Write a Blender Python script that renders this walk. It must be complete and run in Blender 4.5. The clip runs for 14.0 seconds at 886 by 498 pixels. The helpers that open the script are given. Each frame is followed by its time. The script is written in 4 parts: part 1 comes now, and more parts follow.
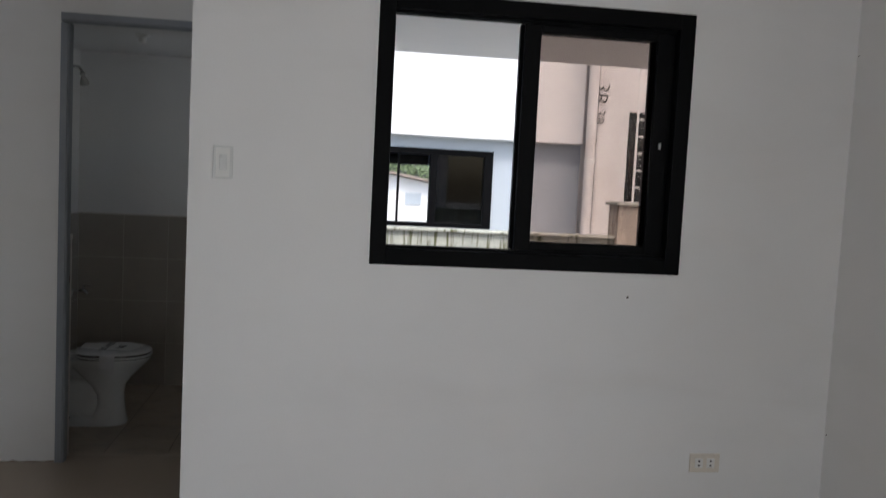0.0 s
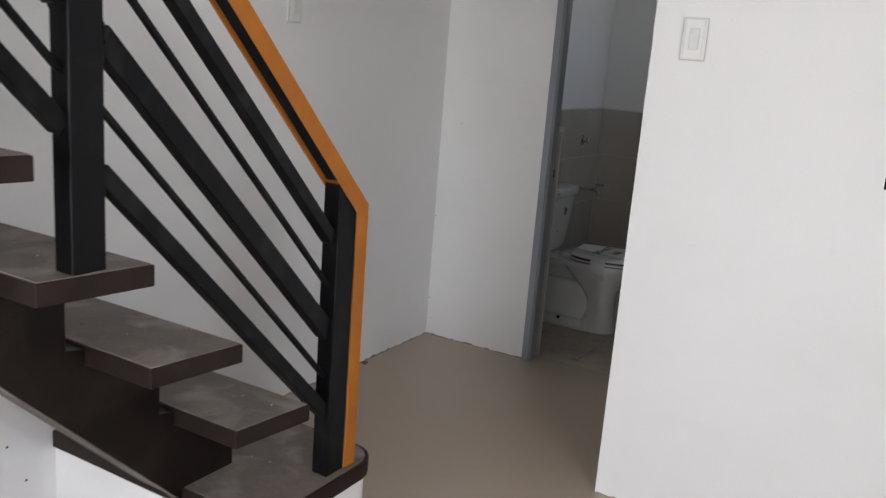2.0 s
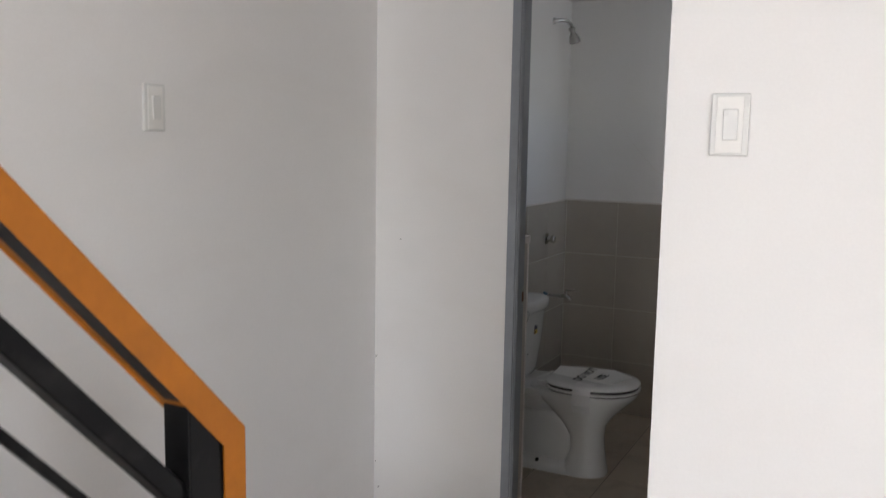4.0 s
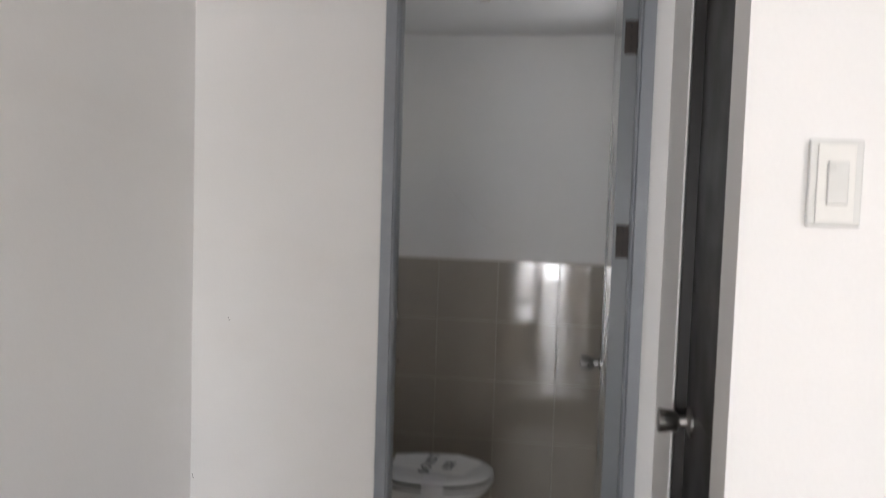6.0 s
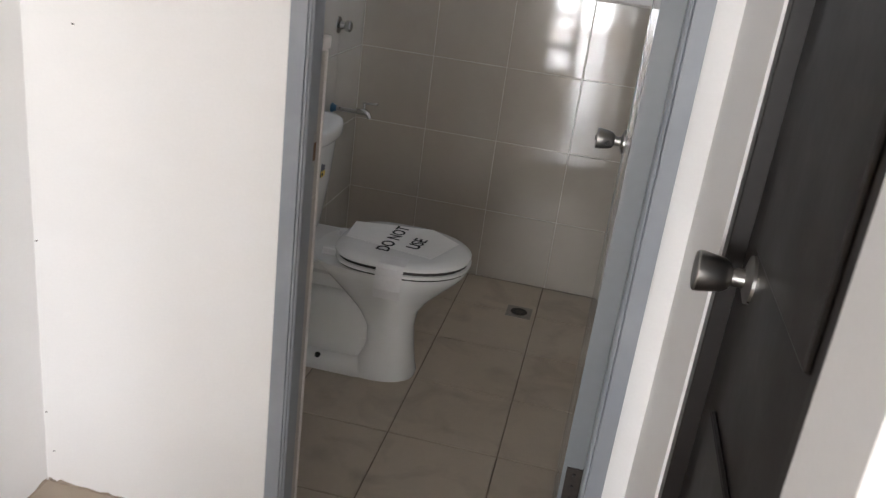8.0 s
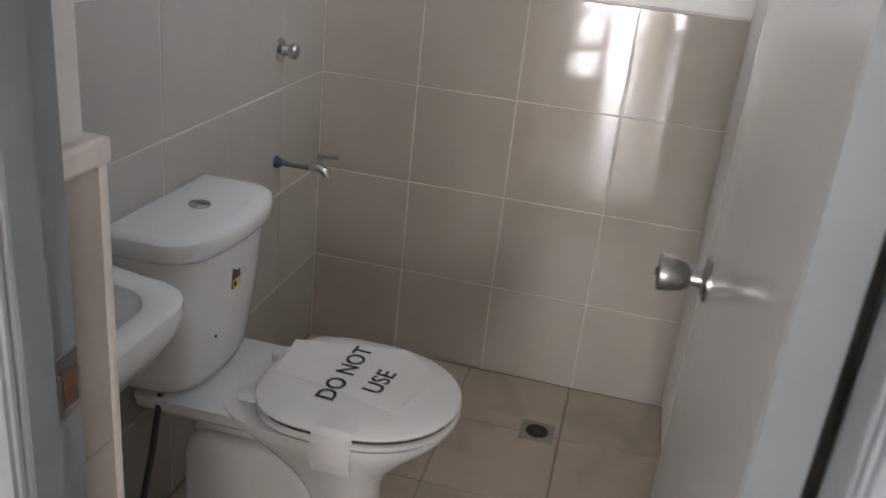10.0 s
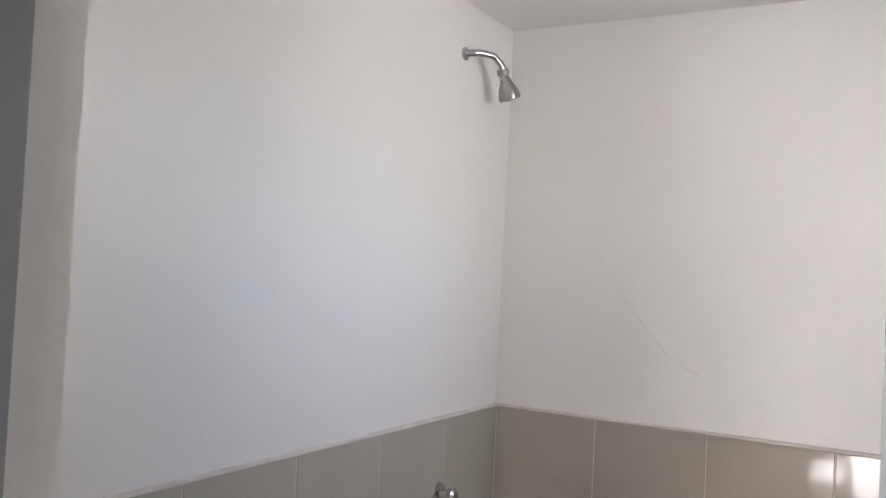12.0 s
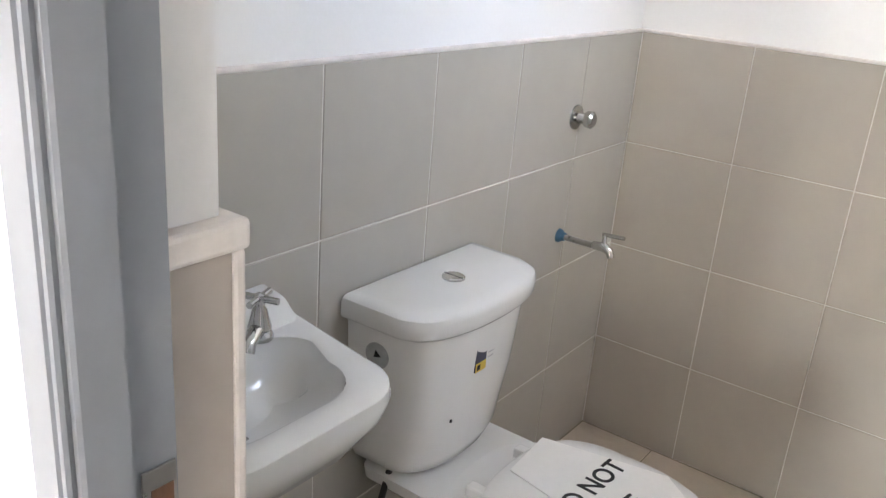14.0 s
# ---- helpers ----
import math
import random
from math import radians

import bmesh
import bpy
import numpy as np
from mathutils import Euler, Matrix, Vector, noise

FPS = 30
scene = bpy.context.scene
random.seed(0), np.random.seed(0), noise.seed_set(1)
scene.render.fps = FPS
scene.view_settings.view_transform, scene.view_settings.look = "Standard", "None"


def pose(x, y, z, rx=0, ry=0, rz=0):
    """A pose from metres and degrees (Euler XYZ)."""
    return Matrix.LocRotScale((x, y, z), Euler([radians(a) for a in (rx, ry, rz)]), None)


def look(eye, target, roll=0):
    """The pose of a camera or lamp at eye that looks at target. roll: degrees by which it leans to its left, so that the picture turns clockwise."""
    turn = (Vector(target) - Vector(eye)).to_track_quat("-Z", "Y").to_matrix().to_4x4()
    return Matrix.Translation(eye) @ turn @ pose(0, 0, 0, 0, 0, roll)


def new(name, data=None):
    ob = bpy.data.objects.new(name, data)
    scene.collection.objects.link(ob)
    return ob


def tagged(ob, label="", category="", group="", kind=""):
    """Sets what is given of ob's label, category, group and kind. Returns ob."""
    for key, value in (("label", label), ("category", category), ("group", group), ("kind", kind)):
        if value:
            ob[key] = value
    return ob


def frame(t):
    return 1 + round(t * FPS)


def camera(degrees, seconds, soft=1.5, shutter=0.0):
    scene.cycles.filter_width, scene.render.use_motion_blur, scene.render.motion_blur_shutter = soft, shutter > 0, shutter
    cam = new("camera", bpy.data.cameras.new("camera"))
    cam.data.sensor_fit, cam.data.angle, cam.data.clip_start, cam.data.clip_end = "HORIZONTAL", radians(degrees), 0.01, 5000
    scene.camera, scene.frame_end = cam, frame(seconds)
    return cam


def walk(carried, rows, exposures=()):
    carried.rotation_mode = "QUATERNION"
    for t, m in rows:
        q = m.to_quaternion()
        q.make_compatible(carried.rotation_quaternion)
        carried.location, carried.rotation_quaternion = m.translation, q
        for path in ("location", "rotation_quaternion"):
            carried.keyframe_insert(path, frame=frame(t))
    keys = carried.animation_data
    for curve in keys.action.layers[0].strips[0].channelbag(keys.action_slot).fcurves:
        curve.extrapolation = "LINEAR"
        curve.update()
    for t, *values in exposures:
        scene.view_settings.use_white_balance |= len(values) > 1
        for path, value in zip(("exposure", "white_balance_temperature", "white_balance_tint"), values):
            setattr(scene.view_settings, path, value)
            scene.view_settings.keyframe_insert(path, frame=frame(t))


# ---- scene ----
cam = camera(55.2, 14.0, 1.3, 0.4)
PATH = [
    (0, (0.513, -3.217, 1.437), (0.785, -1.242, 1.283), 2.9),
    (0.2, (0.556, -3.155, 1.452), (0.782, -1.180, 1.236), 3.1),
    (0.5, (0.626, -3.027, 1.423), (0.631, -1.041, 1.187), 3.5),
    (1, (0.709, -2.885, 1.399), (0.195, -0.984, 1.05), 3.2),
    (1.5, (0.822, -2.733, 1.393), (-0.103, -1.01, 0.976), 3.7),
    (2, (0.795, -2.519, 1.375), (-0.177, -0.829, 0.93), 4.5),
    (2.5, (0.711, -2.28, 1.382), (-0.26, -0.588, 0.943), 4.7),
    (3, (0.656, -2.042, 1.406), (-0.339, -0.348, 1.029), 4.4),
    (3.5, (0.562, -1.859, 1.407), (-0.448, -0.173, 1.037), 4.0),
    (3.7, (0.493, -1.802, 1.419), (-0.483, -0.088, 1.089), 2.7),
    (5.8, (-0.2, -1.308, 1.458), (-0.599, 0.651, 1.462), 2.2),
    (6, (-0.232, -1.252, 1.446), (-0.534, 0.721, 1.31), 1.8),
    (6.3, (-0.230, -1.179, 1.413), (-0.495, 0.784, 1.179), 2.4),
    (6.5, (-0.225, -1.114, 1.392), (-0.487, 0.846, 1.092), 2.7),
    (7, (-0.186, -0.874, 1.363), (-0.571, 1.03, 0.889), 4.0),
    (7.2, (-0.181, -0.807, 1.359), (-0.54, 1.083, 0.81), 5.9),
    (9.3, (-0.233, 0.264, 1.332), (-0.522, 2.075, 0.534), 8.1),
    (9.5, (-0.27, 0.353, 1.339), (-0.569, 2.166, 0.55), 7.2),
    (10, (-0.267, 0.49, 1.331), (-0.635, 2.302, 0.568), 6.2),
    (10.3, (-0.24, 0.6, 1.363), (-0.779, 2.382, 0.633), 5.1),
    (10.5, (-0.236, 0.621, 1.372), (-0.869, 2.393, 0.694), 6.0),
    (10.8, (-0.190, 0.660, 1.395), (-1.003, 2.412, 0.823), 5.6),
    (11, (-0.169, 0.692, 1.409), (-1.074, 2.433, 1.021), 5.1),
    (11.5, (-0.205, 0.731, 1.421), (-1.129, 2.501, 1.303), 3.6),
    (12, (-0.109, 0.678, 1.491), (-1.106, 2.411, 1.545), 3.0),
    (12.5, (-0.13, 0.664, 1.491), (-1.13, 2.394, 1.574), 2.8),
    (13, (-0.19, 0.726, 1.39), (-1.226, 2.411, 1.094), 5.1),
    (13.5, (-0.23, 0.738, 1.326), (-1.3, 2.29, 0.658), 3.7),
    (13.6, (-0.222, 0.732, 1.328), (-1.302, 2.276, 0.656), 3.5),
    (14, (-0.239, 0.74, 1.32), (-1.321, 2.269, 0.618), 4.7),
]
EXPOSURES = [(0, 1.0, 6100, 8), (0.5, 1.1, 6100, 8), (0.8, 1.36, 6100, 8), (1.0, 1.64, 6150, 9), (1.5, 2.08, 6150, 9), (2.0, 2.26, 6150, 10), (2.5, 2.38, 6350, 12), (3.0, 2.5, 6350, 12), (3.5, 2.5, 6350, 11), (5.8, 2.6, 6380, 11), (6.1, 2.82, 6400, 11), (6.5, 3.2, 6450, 11), (7.2, 3.2, 6450, 11), (9.3, 4.12, 6420, 12), (10.5, 4.14, 6600, 15), (11, 4.52, 6600, 14), (11.7, 4.22, 6600, 14), (12.5, 3.96, 6750, 16), (13.2, 4.5, 6700, 15), (13.5, 4.42, 6650, 14), (13.8, 5.0, 6550, 12), (14, 5.14, 6500, 11)]
walk(cam, [(t, look(eye, target, roll)) for t, eye, target, roll in PATH], EXPOSURES)

# world and light: overcast day, light enters by the front opening and the window
world = bpy.data.worlds.new("overcast_sky")
scene.world = world
world.use_nodes = True
wn = world.node_tree.nodes
sky = wn.new("ShaderNodeTexSky")
sky.sky_type = "NISHITA"
sky.sun_disc = False
sky.sun_elevation, sky.sun_rotation = radians(55), radians(150)
sky.air_density, sky.dust_density, sky.ozone_density = 1.0, 4.0, 1.0
world.node_tree.links.new(sky.outputs[0], wn["Background"].inputs[0])
wn["Background"].inputs[1].default_value = 0.15

sun = new("sun", bpy.data.lights.new("sun", "SUN"))
sun.data.energy, sun.data.angle, sun.data.color = 1.5, radians(14), (1.0, 0.96, 0.9)
sun.matrix_basis = look((0, 0, 20), (6, 11, 0))

Y_FRONT = -6.4      # inner face of the front wall
X_RIGHT = 2.6
Z_CEIL = 2.7


def opening_light(name, x, z, w, h, power):
    lamp = new(name, bpy.data.lights.new(name, "AREA"))
    lamp.data.shape, lamp.data.size, lamp.data.size_y, lamp.data.energy = "RECTANGLE", w, h, power
    lamp.data.color = (0.98, 0.99, 1.0)
    lamp.matrix_basis = look((x, Y_FRONT - 0.25, z), (x, 0, z))
    return lamp


opening_light("skylight_at_front_window", -0.77, 1.06, 0.94, 2.04, 26)
opening_light("skylight_at_front_door", 1.95, 1.15, 1.0, 2.0, 2.5)
# lamp added in an assumed, unseen side window to brighten the stair wall
lamp = new("assumed_side_window_light", bpy.data.lights.new("assumed_side_window_light", "AREA"))
lamp.data.shape, lamp.data.size, lamp.data.size_y, lamp.data.energy, lamp.data.color = "RECTANGLE", 1.5, 1.1, 11.5, (1.0, 0.985, 0.968)
lamp.matrix_basis = look((X_RIGHT + 0.25, -3.0, 1.80), (0, -3.0, 1.80))

# lamp added behind an assumed, unseen vent opening; lifts the left bathroom wall
lamp = new("assumed_bath_window_light", bpy.data.lights.new("assumed_bath_window_light", "AREA"))
lamp.data.shape, lamp.data.size, lamp.data.size_y, lamp.data.energy, lamp.data.color = "RECTANGLE", 0.46, 0.46, 0.42, (0.92, 0.97, 1.0)
lamp.matrix_basis = look((0.33, 2.28, 1.86), (-1.2, 2.28, 1.72))

# ---- materials ----


def mat(name, base, rough=0.6, metal=0.0, spec=0.5, var=0.06, scale=3.0, fine=80.0, bump=0.05, coat=0.0, stain=None, rough_var=0.08, per_object=0.0, streak=1.0):
    """A painted or solid surface: two scales of tone, fine relief and uneven gloss."""
    m = bpy.data.materials.new(name)
    m.use_nodes = True
    nt = m.node_tree
    n, l = nt.nodes, nt.links
    p = n["Principled BSDF"]
    p.inputs["Metallic"].default_value = metal
    p.inputs["Specular IOR Level"].default_value = spec
    p.inputs["Coat Weight"].default_value = coat
    p.inputs["Coat Roughness"].default_value = 0.06
    geo = n.new("ShaderNodeNewGeometry")
    big = n.new("ShaderNodeTexNoise")
    big.inputs["Scale"].default_value, big.inputs["Detail"].default_value = scale, 4
    l.new(geo.outputs["Position"], big.inputs["Vector"])
    small = n.new("ShaderNodeTexNoise")
    small.inputs["Scale"].default_value, small.inputs["Detail"].default_value = fine, 3
    l.new(geo.outputs["Position"], small.inputs["Vector"])
    add = n.new("ShaderNodeMath")
    add.operation = "MULTIPLY_ADD"
    l.new(small.outputs[0], add.inputs[0])
    add.inputs[1].default_value = 0.4
    l.new(big.outputs[0], add.inputs[2])
    fac = add
    if per_object:
        info = n.new("ShaderNodeObjectInfo")
        mul = n.new("ShaderNodeMath")
        mul.operation = "MULTIPLY_ADD"
        l.new(info.outputs["Random"], mul.inputs[0])
        mul.inputs[1].default_value = per_object
        l.new(add.outputs[0], mul.inputs[2])
        fac = mul
    ramp = n.new("ShaderNodeMapRange")
    ramp.inputs["From Min"].default_value, ramp.inputs["From Max"].default_value = 0.45, 0.95 + per_object
    ramp.inputs["To Min"].default_value, ramp.inputs["To Max"].default_value = 1 - var, 1 + var
    l.new(fac.outputs[0], ramp.inputs["Value"])
    mix = n.new("ShaderNodeVectorMath")
    mix.operation = "SCALE"
    mix.inputs[0].default_value = base
    l.new(ramp.outputs[0], mix.inputs["Scale"])
    colour = mix.outputs[0]
    if stain:
        tint, size, amount = stain
        sn = n.new("ShaderNodeTexNoise")
        sn.inputs["Scale"].default_value, sn.inputs["Detail"].default_value, sn.inputs["Distortion"].default_value = size, 6, 0.6
        run = n.new("ShaderNodeVectorMath")
        run.operation = "MULTIPLY"
        run.inputs[1].default_value = (1, 1, streak)
        l.new(geo.outputs["Position"], run.inputs[0])
        l.new(run.outputs[0], sn.inputs["Vector"])
        sr = n.new("ShaderNodeMapRange")
        sr.inputs["From Min"].default_value, sr.inputs["From Max"].default_value = 0.52, 0.74
        sr.inputs["To Max"].default_value = amount
        l.new(sn.outputs[0], sr.inputs["Value"])
        sm = n.new("ShaderNodeMix")
        sm.data_type = "RGBA"
        l.new(sr.outputs[0], sm.inputs["Factor"])
        l.new(colour, sm.inputs["A"])
        sm.inputs["B"].default_value = (*tint, 1)
        colour = sm.outputs["Result"]
    l.new(colour, p.inputs["Base Color"])
    rr = n.new("ShaderNodeMapRange")
    rr.inputs["From Min"].default_value, rr.inputs["From Max"].default_value = 0.3, 0.7
    rr.inputs["To Min"].default_value, rr.inputs["To Max"].default_value = max(rough - rough_var, 0.02), min(rough + rough_var, 1)
    l.new(big.outputs[0], rr.inputs["Value"])
    l.new(rr.outputs[0], p.inputs["Roughness"])
    if bump:
        b = n.new("ShaderNodeBump")
        b.inputs["Strength"].default_value, b.inputs["Distance"].default_value = bump, 0.01
        l.new(add.outputs[0], b.inputs["Height"])
        l.new(b.outputs[0], p.inputs["Normal"])
    return m


def glass(name, tint, gloss):
    m = bpy.data.materials.new(name)
    m.use_nodes = True
    n, l = m.node_tree.nodes, m.node_tree.links
    n.remove(n["Principled BSDF"])
    t = n.new("ShaderNodeBsdfTransparent")
    t.inputs[0].default_value = (*tint, 1)
    g = n.new("ShaderNodeBsdfGlossy")
    g.inputs["Roughness"].default_value = 0.03
    fr = n.new("ShaderNodeFresnel")
    fr.inputs["IOR"].default_value = gloss
    mx = n.new("ShaderNodeMixShader")
    l.new(fr.outputs[0], mx.inputs[0])
    l.new(t.outputs[0], mx.inputs[1])
    l.new(g.outputs[0], mx.inputs[2])
    l.new(mx.outputs[0], n["Material Output"].inputs[0])
    return m


PAINT = mat("white_wall_paint", (0.81, 0.80, 0.79), 0.55, var=0.035, scale=1.3, fine=160, bump=0.05, stain=((0.66, 0.63, 0.59), 1.4, 0.16), streak=3.0)
CEILING = mat("flat_white_ceiling_paint", (0.80, 0.79, 0.78), 0.8, var=0.02, scale=2, fine=120, bump=0.03)
BATH_PAINT = mat("white_bath_wall_paint", (0.80, 0.79, 0.775), 0.42, var=0.025, scale=2, fine=140, bump=0.04, stain=((0.68, 0.66, 0.62), 1.6, 0.12))
FLOOR = mat("polished_beige_floor_tile", (0.40, 0.325, 0.25), 0.315, var=0.04, scale=0.8, fine=14, bump=0.0, coat=0.05, rough_var=0.03)
BATH_FLOOR = mat("beige_bath_floor_tile", (0.50, 0.425, 0.34), 0.38, var=0.08, scale=7, fine=60, bump=0.03, stain=((0.27, 0.22, 0.17), 6, 0.55), per_object=0.25)
BATH_GROUT = mat("dirty_floor_grout", (0.23, 0.19, 0.15), 0.8, var=0.2, scale=14, bump=0.1)
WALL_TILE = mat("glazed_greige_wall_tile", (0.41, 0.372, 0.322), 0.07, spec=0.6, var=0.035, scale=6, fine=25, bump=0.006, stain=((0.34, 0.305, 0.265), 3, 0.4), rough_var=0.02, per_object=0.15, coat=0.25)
# Left-wall copy of the tile: rougher, with reflected sheen put into its paler base.
SHEEN_TILE = mat("greige_wall_tile_with_painted_sheen", (0.43, 0.405, 0.36), 0.20, spec=0.9, var=0.035, scale=6, fine=25, bump=0.006, rough_var=0.02, per_object=0.15)
GROUT = mat("white_grout", (0.60, 0.57, 0.52), 0.8, var=0.1, scale=15, bump=0.08)
PIER_TILE = mat("pale_pinkish_edge_tile", (0.45, 0.405, 0.365), 0.4, var=0.06, scale=9, fine=50, bump=0.04, stain=((0.44, 0.385, 0.34), 6, 0.4), streak=0.25)
CEMENT_CAP = mat("pale_cement_cap", (0.70, 0.655, 0.62), 0.8, var=0.12, scale=18, fine=90, bump=0.15)
FRAME_PAINT = mat("grey_door_frame_enamel", (0.255, 0.272, 0.30), 0.37, var=0.06, scale=5, fine=50, bump=0.05, stain=((0.40, 0.42, 0.45), 9, 0.2))
LEAF_EDGE = mat("grey_door_edge_paint", (0.185, 0.197, 0.212), 0.4, var=0.06, scale=5, fine=50, bump=0.04)
LEAF = mat("pale_grey_vinyl_door", (0.50, 0.515, 0.52), 0.14, var=0.03, scale=2, fine=60, bump=0.012)
BLACK_METAL = mat("satin_black_steel", (0.005, 0.005, 0.0056), 0.36, spec=0.15, var=0.25, scale=8, fine=120, bump=0.03, stain=((0.03, 0.029, 0.028), 12, 0.5))
ORANGE = mat("orange_brown_varnished_handrail", (0.39, 0.130, 0.012), 0.48, spec=0.3, var=0.12, scale=9, fine=70, bump=0.05, stain=((0.30, 0.105, 0.014), 7, 0.5))
TREAD_EDGE = mat("dark_brown_stair_edge_paint", (0.019, 0.011, 0.0085), 0.5, spec=0.22, var=0.25, scale=12, fine=90, bump=0.08, stain=((0.042, 0.026, 0.02), 10, 0.4))
TREAD_TOP = mat("dusty_brown_stair_tread", (0.165, 0.135, 0.112), 0.66, var=0.30, scale=9, fine=70, bump=0.10, stain=((0.36, 0.325, 0.285), 6, 0.85))
STRINGER = mat("dark_brown_steel_stringer", (0.010, 0.0065, 0.005), 0.42, spec=0.25, var=0.3, scale=6, fine=70, bump=0.05, stain=((0.045, 0.028, 0.02), 5, 0.4))
WINDOW_FRAME = mat("black_aluminium_window_frame", (0.003, 0.003, 0.0034), 0.42, spec=0.07, var=0.15, scale=9, bump=0.02)
DARK_DOOR = mat("dark_stained_wood_door", (0.014, 0.011, 0.010), 0.37, spec=0.35, var=0.3, scale=5, fine=60, bump=0.05)
CERAMIC = mat("white_glazed_ceramic", (0.74, 0.735, 0.72), 0.09, var=0.015, scale=4, fine=30, bump=0.004, rough_var=0.04, stain=((0.66, 0.63, 0.58), 7, 0.3), streak=0.2)
SEAT = mat("white_plastic_seat", (0.78, 0.77, 0.755), 0.18, var=0.02, scale=6, bump=0.01)
ROUGH_WOOD = mat("split_brown_wood", (0.16, 0.085, 0.05), 0.8, var=0.3, scale=60, bump=0.2)
SWITCH_GREY = mat("grey_switch_plastic", (0.66, 0.66, 0.64), 0.35, var=0.03, scale=20, bump=0.01)
SMEAR = mat("brown_grout_smear", (0.30, 0.24, 0.19), 0.85, var=0.35, scale=30, bump=0.1)
BAND = mat("lilac_white_tape_band", (0.70, 0.685, 0.685), 0.55, var=0.05, scale=20, bump=0.05)
TAPE = mat("cream_masking_tape", (0.70, 0.645, 0.56), 0.6, var=0.07, scale=20, bump=0.06)
PAPER = mat("white_paper_note", (0.78, 0.765, 0.74), 0.7, var=0.03, scale=12, bump=0.03)
INK = mat("black_ink", (0.012, 0.012, 0.012), 0.7, var=0.1, bump=0)
CHROME = mat("chrome", (0.50, 0.50, 0.495), 0.15, metal=1.0, var=0.06, scale=20, bump=0.01)
STEEL = mat("brushed_steel", (0.36, 0.35, 0.335), 0.32, metal=1.0, var=0.1, scale=30, bump=0.03)
BRONZE_HINGE = mat("tarnished_hinge_steel", (0.034, 0.026, 0.022), 0.55, metal=0.3, var=0.3, scale=40, bump=0.08)
DRAIN = mat("dull_drain_steel", (0.30, 0.275, 0.245), 0.45, metal=0.4, var=0.2, scale=30, bump=0.05)
PLASTIC = mat("white_switch_plastic", (0.76, 0.75, 0.72), 0.37, var=0.02, scale=20, bump=0.01)
BLACK_HOLE = mat("black_slot", (0.008, 0.008, 0.008), 0.7, var=0.1, bump=0)
BLUE_TAPE = mat("blue_pipe_seal", (0.03, 0.10, 0.17), 0.6, var=0.2, scale=40, bump=0.1)
# hose and cable rubber; also the dark filler in gaps
RUBBER_AND_GAP = mat("dark_rubber_and_gap_shade", (0.03, 0.028, 0.026), 0.5, var=0.2, scale=20, bump=0.05)
STICKER_Y = mat("yellow_sticker", (0.62, 0.43, 0.05), 0.4, var=0.05, bump=0)
STICKER_B = mat("dark_blue_sticker", (0.03, 0.035, 0.07), 0.4, var=0.2, scale=60, bump=0)
SILVER_STICKER = mat("silver_round_label", (0.42, 0.42, 0.42), 0.35, metal=0.5, var=0.15, scale=40, bump=0)
NB_WHITE = mat("white_house_render", (0.80, 0.80, 0.79), 0.8, var=0.03, scale=1.5, fine=60, bump=0.1)
NB_GREY = mat("blue_grey_house_paint", (0.42, 0.46, 0.50), 0.8, var=0.05, scale=1.2, fine=60, bump=0.1)
NB_PINK = mat("off_white_house_paint", (0.72, 0.705, 0.69), 0.8, var=0.06, scale=1.5, fine=50, bump=0.1, stain=((0.52, 0.47, 0.43), 1.8, 0.4))
FENCE = mat("mossy_white_fence_render", (0.42, 0.42, 0.37), 0.85, var=0.25, scale=4, fine=40, bump=0.2, stain=((0.10, 0.10, 0.045), 26, 1.6), streak=0.10)
RUST_STREAK = mat("rust_streaked_pillar_render", (0.44, 0.39, 0.33), 0.85, var=0.25, scale=4, fine=40, bump=0.2, stain=((0.14, 0.075, 0.035), 22, 1.6), streak=0.10)
ROOF = mat("weathered_roof_sheet", (0.30, 0.235, 0.20), 0.7, var=0.15, scale=2, bump=0.1)
LEAVES = mat("tree_foliage", (0.10, 0.135, 0.06), 0.7, var=0.5, scale=1.5, fine=20, bump=0.3)
GROUND = mat("concrete_yard", (0.30, 0.29, 0.27), 0.85, var=0.15, scale=1.2, fine=30, bump=0.2)
CLEAR = glass("clear_glass", (0.97, 0.98, 0.98), 1.1)
BRONZE_GLASS = glass("bronze_tinted_glass", (0.70, 0.625, 0.59), 1.09)
DARK_GLASS = glass("dark_window_glass", (0.30, 0.31, 0.32), 1.45)

# ---- builders ----


def world_of(ob):
    if ob.parent is None:
        return ob.matrix_basis.copy()
    return world_of(ob.parent) @ ob.matrix_parent_inverse @ ob.matrix_basis


def part(name, bm, material, parent=None, label="", smooth=False):
    """Links a bmesh, in the world's coordinates, as one mesh object under a thing or a part."""
    me = bpy.data.meshes.new(name)
    bmesh.ops.recalc_face_normals(bm, faces=bm.faces)
    if smooth:
        for e in bm.edges:
            e.smooth = len(e.link_faces) != 2 or e.calc_face_angle(0) < 0.65
    bm.to_mesh(me)
    bm.free()
    if smooth:
        for poly in me.polygons:
            poly.use_smooth = True
    me.materials.append(material)
    ob = new(name, me)
    if parent is not None:
        ob.parent = parent
        ob.matrix_parent_inverse = world_of(parent).inverted()
    if label:
        tagged(ob, label)
    return ob


def thing(name, at, label, category, group="", kind=""):
    ob = new(name)
    ob.matrix_basis = Matrix.Translation(at)
    ob.empty_display_size = 0.05
    return tagged(ob, label, category, group, kind)


